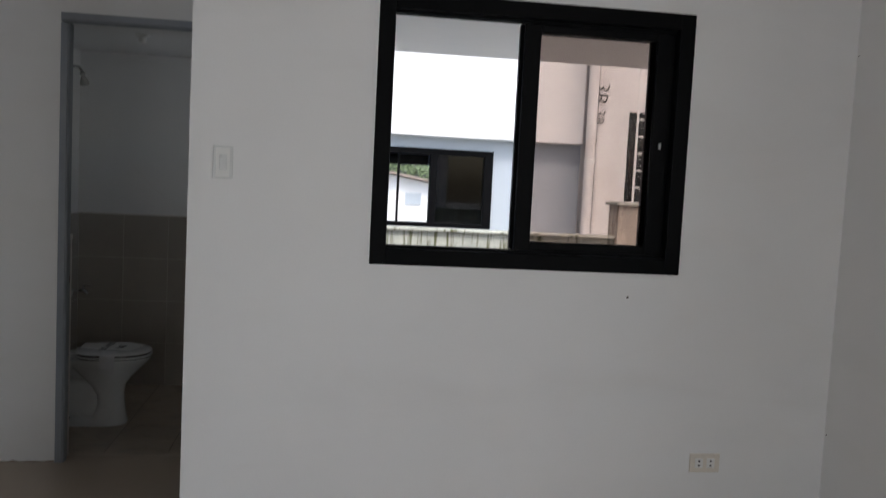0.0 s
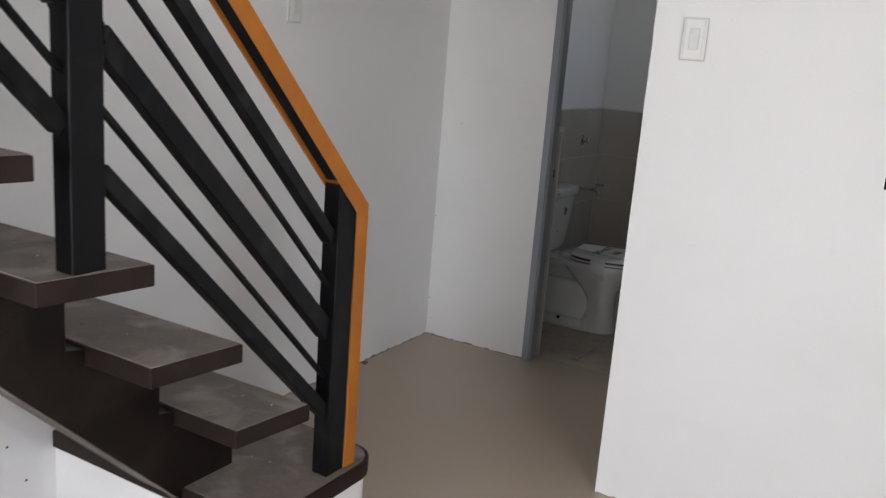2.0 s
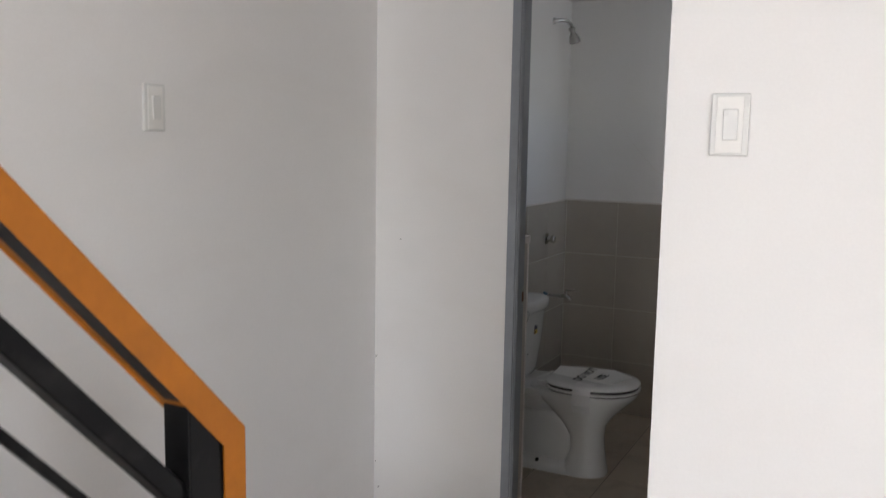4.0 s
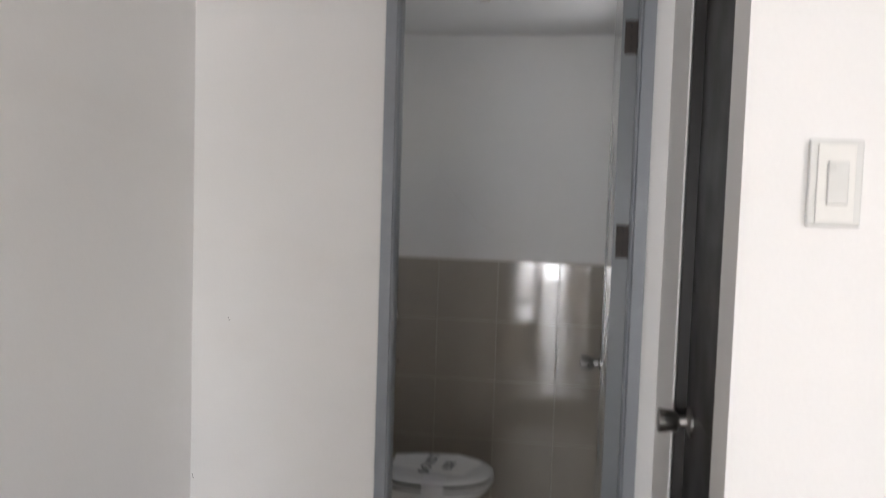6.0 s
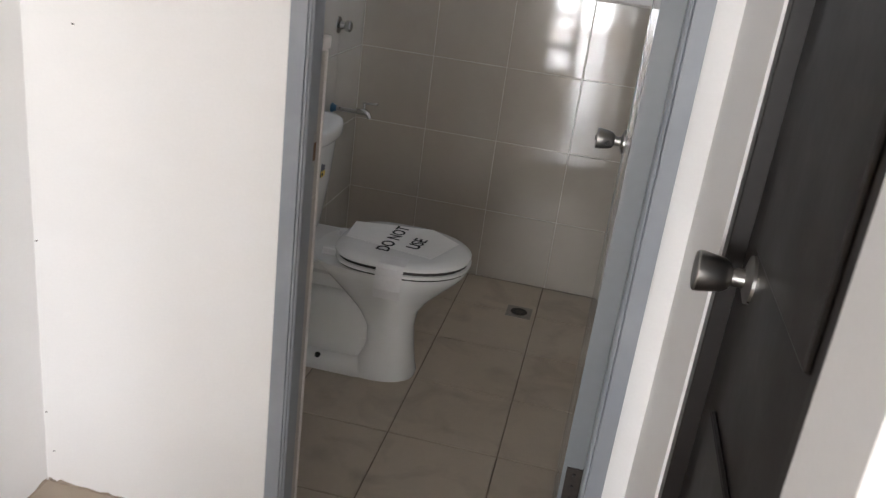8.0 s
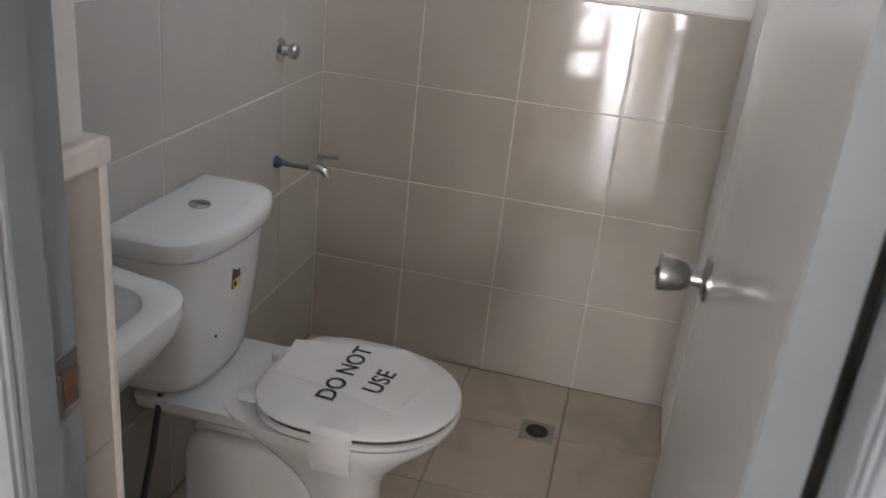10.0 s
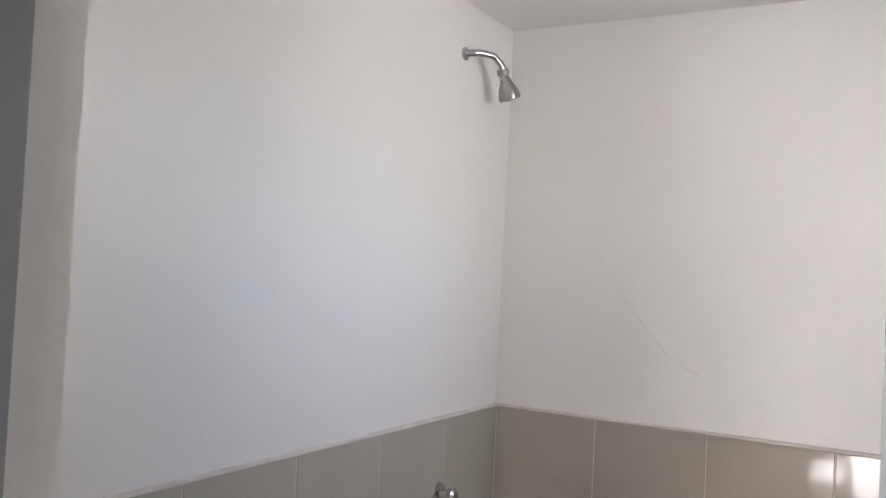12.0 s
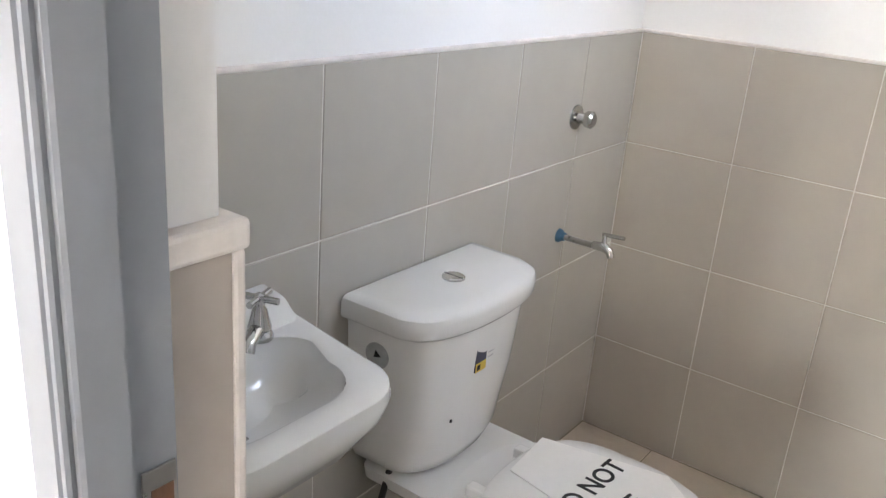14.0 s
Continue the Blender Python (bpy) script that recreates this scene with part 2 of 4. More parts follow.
def add_box(bm, x0, x1, y0, y1, z0, z1):
    v = [bm.verts.new(c) for c in ((x0, y0, z0), (x1, y0, z0), (x1, y1, z0), (x0, y1, z0), (x0, y0, z1), (x1, y0, z1), (x1, y1, z1), (x0, y1, z1))]
    for f in ((0, 3, 2, 1), (4, 5, 6, 7), (0, 1, 5, 4), (1, 2, 6, 5), (2, 3, 7, 6), (3, 0, 4, 7)):
        bm.faces.new([v[i] for i in f])
    return bm


def bevel_all(bm, width, segments=2):
    if width:
        bmesh.ops.bevel(bm, geom=bm.edges[:] + bm.verts[:], offset=width, segments=segments, profile=0.5, affect="EDGES", clamp_overlap=True)
    return bm


def box(x0, x1, y0, y1, z0, z1, bevel=0.0, segments=2):
    return bevel_all(add_box(bmesh.new(), x0, x1, y0, y1, z0, z1), bevel, segments)


def add_loft(bm, rings, cap0=True, cap1=True):
    loops = [[bm.verts.new(p) for p in ring] for ring in rings]
    n = len(loops[0])
    for a, b in zip(loops, loops[1:]):
        for i in range(n):
            bm.faces.new((a[i], a[(i + 1) % n], b[(i + 1) % n], b[i]))
    if cap0:
        bm.faces.new(loops[0][::-1])
    if cap1:
        bm.faces.new(loops[-1])
    return bm


def ring_about(p, axis, r, n):
    axis = Vector(axis).normalized()
    u = axis.orthogonal().normalized()
    w = axis.cross(u)
    return [Vector(p) + r * (math.cos(2 * math.pi * i / n) * u + math.sin(2 * math.pi * i / n) * w) for i in range(n)]


def add_turned(bm, p, axis, profile, n=20):
    """A turned shape: profile rows of (distance along the axis, radius)."""
    axis = Vector(axis).normalized()
    return add_loft(bm, [ring_about(Vector(p) + axis * d, axis, max(r, 0.0004), n) for d, r in profile])


def turned(p, axis, profile, n=20):
    return add_turned(bmesh.new(), p, axis, profile, n)


def add_tube(bm, points, r, n=12):
    pts = [Vector(p) for p in points]
    rings, u = [], None
    for i, p in enumerate(pts):
        t = (pts[min(i + 1, len(pts) - 1)] - pts[max(i - 1, 0)]).normalized()
        u = t.orthogonal().normalized() if u is None else (u - t * u.dot(t)).normalized()
        w = t.cross(u)
        rr = r[i] if isinstance(r, (list, tuple)) else r
        rings.append([p + rr * (math.cos(2 * math.pi * k / n) * u + math.sin(2 * math.pi * k / n) * w) for k in range(n)])
    return add_loft(bm, rings)


def add_bar(bm, p0, p1, width, depth, side=(1, 0, 0)):
    """A straight bar of rectangular section from p0 to p1; width along side."""
    p0, p1 = Vector(p0), Vector(p1)
    t = (p1 - p0).normalized()
    s = (Vector(side) - t * Vector(side).dot(t)).normalized()
    o = t.cross(s)
    ring = [(-1, -1), (1, -1), (1, 1), (-1, 1)]
    return add_loft(bm, [[p + s * (a * width / 2) + o * (b * depth / 2) for a, b in ring] for p in (p0, p1)])


def bar(p0, p1, width, depth, bevel=0.002, side=(1, 0, 0)):
    return bevel_all(add_bar(bmesh.new(), p0, p1, width, depth, side), bevel, 2)


def rounded(x0, x1, y0, y1, z, radii, n=6):
    """A flat outline with rounded corners, anticlockwise from (x0, y0)."""
    out = []
    for cx, cy, sx, sy, a, r in ((x0, y0, 1, 1, 180, radii[0]), (x1, y0, -1, 1, 270, radii[1]), (x1, y1, -1, -1, 0, radii[2]), (x0, y1, 1, -1, 90, radii[3])):
        for i in range(n):
            t = radians(a + 90 * i / (n - 1))
            out.append((cx + sx * r + r * math.cos(t), cy + sy * r + r * math.sin(t), z))
    return out


def wall(name, axis, c0, c1, u0, u1, z0, z1, material, holes=(), label="", parent=None, kind="structure"):
    """A wall across axis ('x' or 'y') between c0 and c1, running u0..u1, with holes (u0, u1, z0, z1) that go through."""
    us = sorted({u0, u1, *[h[0] for h in holes], *[h[1] for h in holes]})
    zs = sorted({z0, z1, *[h[2] for h in holes], *[h[3] for h in holes]})
    solid = {}
    for i in range(len(us) - 1):
        for j in range(len(zs) - 1):
            mu, mz = (us[i] + us[i + 1]) / 2, (zs[j] + zs[j + 1]) / 2
            solid[i, j] = not any(h[0] < mu < h[1] and h[2] < mz < h[3] for h in holes)
    bm = bmesh.new()

    def p(u, c, z):
        return (c, u, z) if axis == "x" else (u, c, z)

    def quad(*q):
        bm.faces.new([bm.verts.new(v) for v in q])
    for (i, j), ok in solid.items():
        if not ok:
            continue
        a, b, e, f = us[i], us[i + 1], zs[j], zs[j + 1]
        for c in (c0, c1):
            quad(p(a, c, e), p(b, c, e), p(b, c, f), p(a, c, f))
        for key, q in (((i - 1, j), (a, a, e, f)), ((i + 1, j), (b, b, e, f))):
            if not solid.get(key):
                quad(p(q[0], c0, e), p(q[0], c1, e), p(q[0], c1, f), p(q[0], c0, f))
        for key, z in (((i, j - 1), e), ((i, j + 1), f)):
            if not solid.get(key):
                quad(p(a, c0, z), p(b, c0, z), p(b, c1, z), p(a, c1, z))
    bmesh.ops.remove_doubles(bm, verts=bm.verts, dist=1e-5)
    ob = part(name, bm, material, parent)
    return tagged(ob, label, "wall" if parent is None else "", "", kind if parent is None else "")


# ---- large structure: plan ----
# living room x -1.29..2.6, y -5.6..0; recess to y 1.0 left of x 0; bathroom y 1.15..2.92 behind it
XW, YB, XL, YF, ZT, ZB = -1.29, 1.0, -1.19, 2.92, 1.11, -0.09
DOOR = (-0.747, -0.045, 2.14)          # bathroom door frame, outer
WIN = (0.674, 1.91, 1.118, 2.142)      # window opening
BACK = (0.125, 0.66, 2.12)             # dark back door in the return wall, along y

tagged(part("floor", box(XW, X_RIGHT, Y_FRONT, YB + 0.093, -0.12, 0.0), FLOOR), "polished beige ceramic tile floor of the living room", "floor", "", "structure")
wall("wall_1", "y", 0.0, 0.12, 0.0, X_RIGHT, -0.12, Z_CEIL, PAINT, [WIN], "smooth white painted wall with a sliding window")
wall("wall_2", "y", YB, YB + 0.15, XW, 0.0, -0.12, Z_CEIL, PAINT, [(DOOR[0], DOOR[1], -0.12, DOOR[2])], "white painted wall round the bathroom doorway")
wall("wall_3", "x", XW - 0.15, XW, Y_FRONT - 0.15, YB + 0.15, -0.12, Z_CEIL + 2.0, PAINT, (), "plain white party wall beside the stair")
wall("wall_4", "x", 0.0, 0.10, 0.12, YB + 0.15, -0.12, Z_CEIL, PAINT, [(BACK[0], BACK[1], -0.12, BACK[2])], "short white return wall with a dark back door")
wall("wall_5", "x", X_RIGHT, X_RIGHT + 0.15, Y_FRONT - 0.15, 0.12, -0.12, Z_CEIL, PAINT, [(-3.8, -2.2, 1.2, 2.4)], "white side wall of the living room with an assumed window")
FRONT_HOLES = [(-1.26, -0.28, 0.0, 2.1), (1.4, 2.5, 0.0, 2.12)]
wall("wall_6", "y", Y_FRONT - 0.15, Y_FRONT, XW, X_RIGHT, -0.12, Z_CEIL, PAINT, FRONT_HOLES, "white front wall with a door opening and a window")
STAIR_HOLE = (XW, -0.40, -3.9, -1.9)
bm = bmesh.new()
for x0, x1, y0, y1 in ((XW, X_RIGHT, Y_FRONT, STAIR_HOLE[2]), (STAIR_HOLE[1], X_RIGHT, STAIR_HOLE[2], STAIR_HOLE[3]), (XW, X_RIGHT, STAIR_HOLE[3], 0.0), (XW, 0.0, 0.0, YB)):
    add_box(bm, x0, x1, y0, y1, Z_CEIL, Z_CEIL + 0.12)
tagged(part("ceiling", bm, CEILING), "flat white painted ceiling with a stair opening", "ceiling", "", "structure")
tagged(part("upper_ceiling", box(XW, 0.4, -4.6, -1.2, Z_CEIL + 1.9, Z_CEIL + 2.0), CEILING), "white ceiling over the stair opening", "ceiling", "", "structure")
wall("wall_7", "x", -0.40, -0.30, -3.9, -1.9, Z_CEIL + 0.12, Z_CEIL + 1.9, PAINT, (), "white wall of the stairwell above")
wall("wall_8", "y", -4.0, -3.9, XW, -0.30, Z_CEIL + 0.12, Z_CEIL + 1.9, PAINT, (), "white end wall of the stairwell above")
wall("wall_9", "y", -1.9, -1.8, XW, -0.30, Z_CEIL + 0.12, Z_CEIL + 1.9, PAINT, (), "white end wall of the stairwell above")

# bathroom shell
XP, YP = XL - 0.012, YF + 0.012        # plaster faces above the tiles
ZBC = 2.215
wall("bath_wall_1", "x", XP - 0.15, XP, YB + 0.15, YP + 0.15, ZB - 0.1, ZBC + 0.1, BATH_PAINT, (), "white bathroom wall above greige tiles")
wall("bath_wall_2", "y", YP, YP + 0.15, XP, 0.15, ZB - 0.1, ZBC + 0.1, BATH_PAINT, (), "white bathroom end wall above greige tiles")
wall("bath_wall_3", "x", 0.0, 0.15, YB + 0.15, YP, ZB - 0.1, ZBC + 0.1, BATH_PAINT, [(2.05, 2.50, 1.6, 2.08)], "white bathroom side wall behind the door")
tagged(part("bath_ceiling", box(XP, 0.0, YB + 0.15, YP, ZBC, ZBC + 0.1), CEILING), "low white painted bathroom ceiling", "ceiling", "", "structure")
bath_floor = tagged(part("bath_floor", box(XP, 0.0, YB + 0.093, YP, ZB - 0.1, ZB - 0.003), BATH_GROUT), "beige tiled bathroom floor with dirty grout", "floor", "", "structure")

# ---- the stair ----
RISE, Z1 = 0.2345, 0.222
TREADS = 10


def tread_z(k):
    return Z1 + RISE * (k - 1)


def tread_far(k):
    return -0.879 - 0.255 * (k - 2)


TREAD_END = -0.512
stair = thing("staircase", (-0.9, -1.0, 0.0), "open stair with dusty dark brown treads on a steel stringer", "staircase")
bm = add_loft(bmesh.new(), [[(x, y, z) for x, y, _ in rounded(XW, -0.478, -1.085, -0.60, 0, (0.002, 0.05, 0.09, 0.002))] for z in (0.0, Z1 - 0.05)])
part("base_block", bm, PAINT, stair, "white painted plinth of the lowest step")
bm = add_loft(bmesh.new(), [[(x, y, z) for x, y, _ in rounded(XW, -0.470, -1.093, -0.592, 0, (0.002, 0.05, 0.09, 0.002))] for z in (Z1 - 0.05, Z1 - 0.001)])
base_slab = part("base_slab", bm, TREAD_EDGE, stair, "dark brown slab of the lowest step")
bm = add_loft(bmesh.new(), [[(x, y, z) for x, y, _ in rounded(XW, -0.478, -1.085, -0.60, 0, (0.002, 0.05, 0.09, 0.002))] for z in (Z1 - 0.006, Z1 + 0.0015)])
part("top_face", bm, TREAD_TOP, base_slab, "dusty grey-brown walking face")
for k in range(2, TREADS + 1):
    z, yf = tread_z(k), tread_far(k)
    bm = add_box(bmesh.new(), XW, TREAD_END, yf - 0.243, yf, z - 0.046, z - 0.001)
    for v in bm.verts:
        v.co.x -= 0.027 * (v.co.y < yf - 0.1 and v.co.x > -1)
    tread = part("tread", bevel_all(bm, 0.003), TREAD_EDGE, stair, "dark brown tread edge")
    bm = add_box(bmesh.new(), XW + 0.002, TREAD_END - 0.006, yf - 0.237, yf - 0.006, z - 0.01, z + 0.0015)
    for v in bm.verts:
        v.co.x -= 0.026 * (v.co.y < yf - 0.1 and v.co.x > -1)
    part("top_face", bm, TREAD_TOP, tread, "dusty grey-brown walking face")
# saw-toothed stringer
outline = []
for k in range(2, TREADS + 1):
    yr = tread_far(k) - 0.035
    outline += [(yr, tread_z(k - 1) - (0.0 if k > 2 else 0.001)), (yr, tread_z(k) - 0.046)]
y_end = tread_far(TREADS) - 0.243
outline.append((y_end, tread_z(TREADS) - 0.046))
slope = 0.972
low = [(y_end, 0.144 + slope * (-1.048 - y_end)), (-1.10, 0.144 + slope * 0.052), (-1.10, Z1 + 0.001)]
ring = outline + low
rings = [[(x, y, z) for y, z in ring] for x in (-0.90, -0.752)]
part("stringer", add_loft(bmesh.new(), rings), STRINGER, stair, "dark brown saw-toothed steel stringer")
bm = bar((-0.764, y_end, 0.144 + slope * (-1.048 - y_end) - 0.003), (-0.764, -1.098, 0.144 + slope * 0.05 - 0.003), 0.026, 0.004, 0)
part("stringer_flange", bm, TREAD_TOP, stair, "thin dusty lower flange")

fleck_rng = random.Random(21)


def flecks(parent, x0, x1, y0, y1, z, count):
    """Dried white paint drips on a tread, a few millimetres across."""
    bm = bmesh.new()
    for _ in range(count):
        q = fleck_rng.uniform(0.0010, 0.0032)
        add_turned(bm, (fleck_rng.uniform(x0, x1), fleck_rng.uniform(y0, y1), z), (0, 0, 1), ((0, q), (q * 0.25, q * 0.8), (q * 0.35, q * 0.3)), 7)
    tagged(part("paint_flecks", bm, PAINT, parent), "dried white paint flecks", kind="stuff")


flecks(base_slab, -0.86, -0.50, -1.06, -0.63, Z1 + 0.001, 12)
for i, step in enumerate([c for c in stair.children if c.name.startswith("tread")][:4]):
    flecks(step, -0.86, -0.55, tread_far(i + 2) - 0.225, tread_far(i + 2) - 0.02, tread_z(i + 2) + 0.001, 4)

railing = thing("stair_railing", (-0.53, -0.8, Z1), "black steel stair railing with orange-brown handrail", "railing")


def rail_x(y):
    return -0.523 - 0.038 * (-0.78 - y) / 0.74


P1, P2, P3 = -0.778, -1.522, -2.266
FLIGHT = 0.785          # rise of the rail from post to post


def rail_top(y):
    return 0.981 + 1.08 * (-0.702 - y)


for y, z0 in ((P1, Z1), (P2, tread_z(4)), (P3, tread_z(7))):
    x = rail_x(y)
    bm = add_box(bmesh.new(), x - 0.026, x + 0.026, y - 0.0365, y + 0.0365, z0 + 0.0015, z0 + 1.0)
    for v in bm.verts:
        if v.co.z > z0 + 0.5:
            v.co.z = rail_top(v.co.y) - 0.064
    part("post", bevel_all(bm, 0.003), BLACK_METAL, railing)
# sloping bars between the posts: heights at the lower and upper post, depth, width
for z_low, z_up, deep, wide in ((0.891, 1.640, 0.033, 0.036), (0.765, 1.518, 0.014, 0.014), (0.640, 1.366, 0.048, 0.036), (0.514, 1.240, 0.014, 0.014), (0.414, 1.115, 0.036, 0.036)):
    for ya, yb, lift in ((P1 - 0.036, P2 + 0.036, 0.0), (P2 - 0.036, P3 + 0.036, FLIGHT)):
        part("rail_bar", bar((rail_x(ya), ya, z_low + lift), (rail_x(yb), yb, z_up + lift), wide, deep, 0.003), BLACK_METAL, railing)
        for y, z, s in ((ya, z_low + lift, -1), (yb, z_up + lift, 1)):
            part("weld", turned((rail_x(y), y + 0.004 * s, z), (0, -s, 0), ((0, deep * 0.62), (0.004, deep * 0.5)), 10), BLACK_METAL, railing)
# handrail and its upright end in one mitred piece
y_top = -2.45
drop_far, drop_near = -0.696, -0.741
outline = [(drop_far, Z1 + 0.0015), (drop_far, rail_top(drop_far)), (y_top, rail_top(y_top)), (y_top, rail_top(y_top) - 0.066), (drop_near, rail_top(drop_near) - 0.066), (drop_near, Z1 + 0.0015)]
bm = add_loft(bmesh.new(), [[(rail_x(y) + dx, y, z) for y, z in outline] for dx in (-0.028, 0.029)])
hr = part("handrail", bevel_all(bm, 0.004), ORANGE, railing, "orange-brown varnished handrail")
bm = bar((rail_x(-0.82) + 0.008, -0.82, rail_top(-0.82) - 0.0575), (rail_x(y_top) + 0.008, y_top, rail_top(y_top) - 0.0575), 0.036, 0.014, 0.001)
part("inlay", bm, BLACK_METAL, hr, "black flat bar set under the handrail")

# ---- the window in wall_1 ----
win = thing("window_1", (1.29, 0.03, WIN[2]), "black aluminium sliding window, one pane open", "window", "", "structure")
a0, a1, b0, b1 = WIN
FW = 0.062
for nm, d in (("frame_left", (a0, a0 + FW, b0, b1)), ("frame_right", (a1 - FW, a1, b0, b1)), ("frame_top", (a0 + FW, a1 - FW, b1 - FW, b1)), ("frame_bottom", (a0 + FW, a1 - FW, b0, b0 + FW))):
    part("window_frame", box(d[0], d[1], -0.006, 0.10, d[2], d[3], 0.003), WINDOW_FRAME, win)
for z in (b0 + FW, b1 - FW - 0.012):
    for y in (0.028, 0.062):
        part("track", box(a0 + FW, a1 - FW, y, y + 0.006, z, z + 0.012), WINDOW_FRAME, win)
SASH = ((1.240, 1.848, 0.034), (1.228, 1.835, 0.068))
for i, (s0, s1, y) in enumerate(SASH):
    sash = part("sash", box(s0, s0 + 0.064, y, y + 0.026, b0 + FW + 0.012, b1 - FW - 0.012, 0.003), WINDOW_FRAME, win)
    for d in ((s1 - 0.075, s1, b0 + FW + 0.012, b1 - FW - 0.012), (s0 + 0.064, s1 - 0.075, b0 + FW + 0.012, b0 + FW + 0.046), (s0 + 0.064, s1 - 0.075, b1 - FW - 0.044, b1 - FW - 0.012)):
        part("sash_rail", box(d[0], d[1], y, y + 0.026, d[2], d[3], 0.003), WINDOW_FRAME, sash)
    pane = part("pane", box(s0 + 0.064, s1 - 0.075, y + 0.011, y + 0.015, b0 + FW + 0.046, b1 - FW - 0.044), BRONZE_GLASS if i == 0 else CLEAR, sash)
    pane.visible_shadow = False
part("latch", box(1.803, 1.812, 0.026, 0.036, 1.615, 1.64, 0.002), STEEL, win, "small steel sash latch")
# plaster reveal lip
lip = bmesh.new()
for d in ((a0 - 0.012, a1 + 0.012, b0 - 0.010, b0), (a0 - 0.012, a0, b0, b1 + 0.010), (a1, a1 + 0.012, b0, b1 + 0.010), (a0, a1, b1, b1 + 0.010)):
    add_box(lip, d[0], d[1], -0.004, 0.004, d[2], d[3])
part("trim", lip, PAINT, win, "thin rough plaster edge")

# ---- front openings behind the walker ----
for nm, (x0, x1, z0, z1), n in (("door_3", (-1.26, -0.28, 0.0, 2.1), 2), ("door_4", (1.4, 2.5, 0.0, 2.12), 2)):
    fr = thing(nm, ((x0 + x1) / 2, Y_FRONT - 0.08, z0), "black framed glazed front opening", "front glazing", "", "structure")
    for d in ((x0, x0 + 0.05, z0, z1), (x1 - 0.05, x1, z0, z1), (x0 + 0.05, x1 - 0.05, z1 - 0.05, z1), (x0 + 0.05, x1 - 0.05, z0, z0 + 0.04)):
        part("frame", box(d[0], d[1], Y_FRONT - 0.11, Y_FRONT - 0.05, d[2], d[3], 0.003), WINDOW_FRAME, fr)
    for i in range(1, n):
        x = x0 + (x1 - x0) * i / n
        part("mullion", box(x - 0.025, x + 0.025, Y_FRONT - 0.10, Y_FRONT - 0.06, z0 + 0.04, z1 - 0.05, 0.003), WINDOW_FRAME, fr)
    k = 0
    while x0 + 0.14 + 0.11 * k < x1 - 0.06:
        x = x0 + 0.14 + 0.11 * k
        part("bar", box(x - 0.010, x + 0.010, Y_FRONT - 0.125, Y_FRONT - 0.113, z0 + 0.02, z1 - 0.02), BLACK_METAL, fr)
        k += 1
    for z in (z0 + (z1 - z0) * 0.3, z0 + (z1 - z0) * 0.62):
        part("rail", box(x0, x1, Y_FRONT - 0.14, Y_FRONT - 0.126, z - 0.012, z + 0.012), BLACK_METAL, fr)
# frame of the assumed side window, never in view
sw = thing("window_2", (X_RIGHT + 0.08, -3.0, 1.2), "assumed black framed side window of the living room, out of view", "window", "", "structure")
for d in ((-3.8, -3.75, 1.2, 2.4), (-2.25, -2.2, 1.2, 2.4), (-3.75, -2.25, 2.35, 2.4), (-3.75, -2.25, 1.2, 1.25), (-3.03, -2.97, 1.25, 2.35)):
    part("frame", box(X_RIGHT + 0.05, X_RIGHT + 0.11, d[0], d[1], d[2], d[3], 0.003), WINDOW_FRAME, sw)

# assumed vent window round the added lamp, hidden by the open leaf
bw = thing("window_3", (0.08, 2.28, 1.6), "assumed small white framed bathroom vent window, out of view", "window", "", "structure")
for d in ((2.05, 2.08, 1.6, 2.08), (2.47, 2.50, 1.6, 2.08), (2.08, 2.47, 2.05, 2.08), (2.08, 2.47, 1.6, 1.63)):
    part("frame", box(0.05, 0.10, d[0], d[1], d[2], d[3], 0.002), PLASTIC, bw)

# ---- switches and sockets ----


def switch(name, at, normal, label):
    """A tall rocker switch plate; normal is '-y' or '+x'."""
    s = thing(name, at, label, "switch")
    x, y, z = at

    def b(u0, u1, d0, d1, z0, z1, bevel):
        return box(x + u0, x + u1, y - d1, y - d0, z + z0, z + z1, bevel) if normal == "-y" else box(x + d0, x + d1, y + u0, y + u1, z + z0, z + z1, bevel)
    part("plate", b(-0.036, 0.036, 0, 0.009, -0.06, 0.06, 0.003), SWITCH_GREY, s)
    part("bezel", b(-0.025, 0.025, 0.009, 0.0115, -0.054, 0.054, 0.001), PLASTIC, s)
    part("rocker", b(-0.012, 0.016, 0.0115, 0.0155, -0.030, 0.030, 0.002), SWITCH_GREY, s)
    return s


switch("light_switch", (0.123, 0.0, 1.474), "-y", "white plastic rocker light switch on the wall")
switch("stair_light_switch", (XW, -0.10, 1.506), "+x", "white plastic rocker switch beside the stair")
sock = thing("wall_socket", (2.078, 0.0, 0.352), "ivory plastic double socket low on the wall", "socket")
part("plate", box(2.014, 2.143, -0.008, 0, 0.313, 0.391, 0.003), TAPE, sock)
for dx in (-0.025, 0.025):
    outlet = part("outlet", box(2.078 + dx - 0.017, 2.078 + dx + 0.017, -0.011, -0.008, 0.332, 0.372, 0.001), PLASTIC, sock)
    for dz in (-0.009, 0.009):
        part("slot", box(2.078 + dx - 0.004, 2.078 + dx + 0.004, -0.0118, -0.011, 0.352 + dz - 0.0035, 0.352 + dz + 0.0035), BLACK_HOLE, outlet)

# ---- bathroom door frame and leaf ----
df = thing("door_frame", (-0.396, 1.0, 0.0), "grey enamelled timber door frame with moulded edge", "door frame", "", "structure")


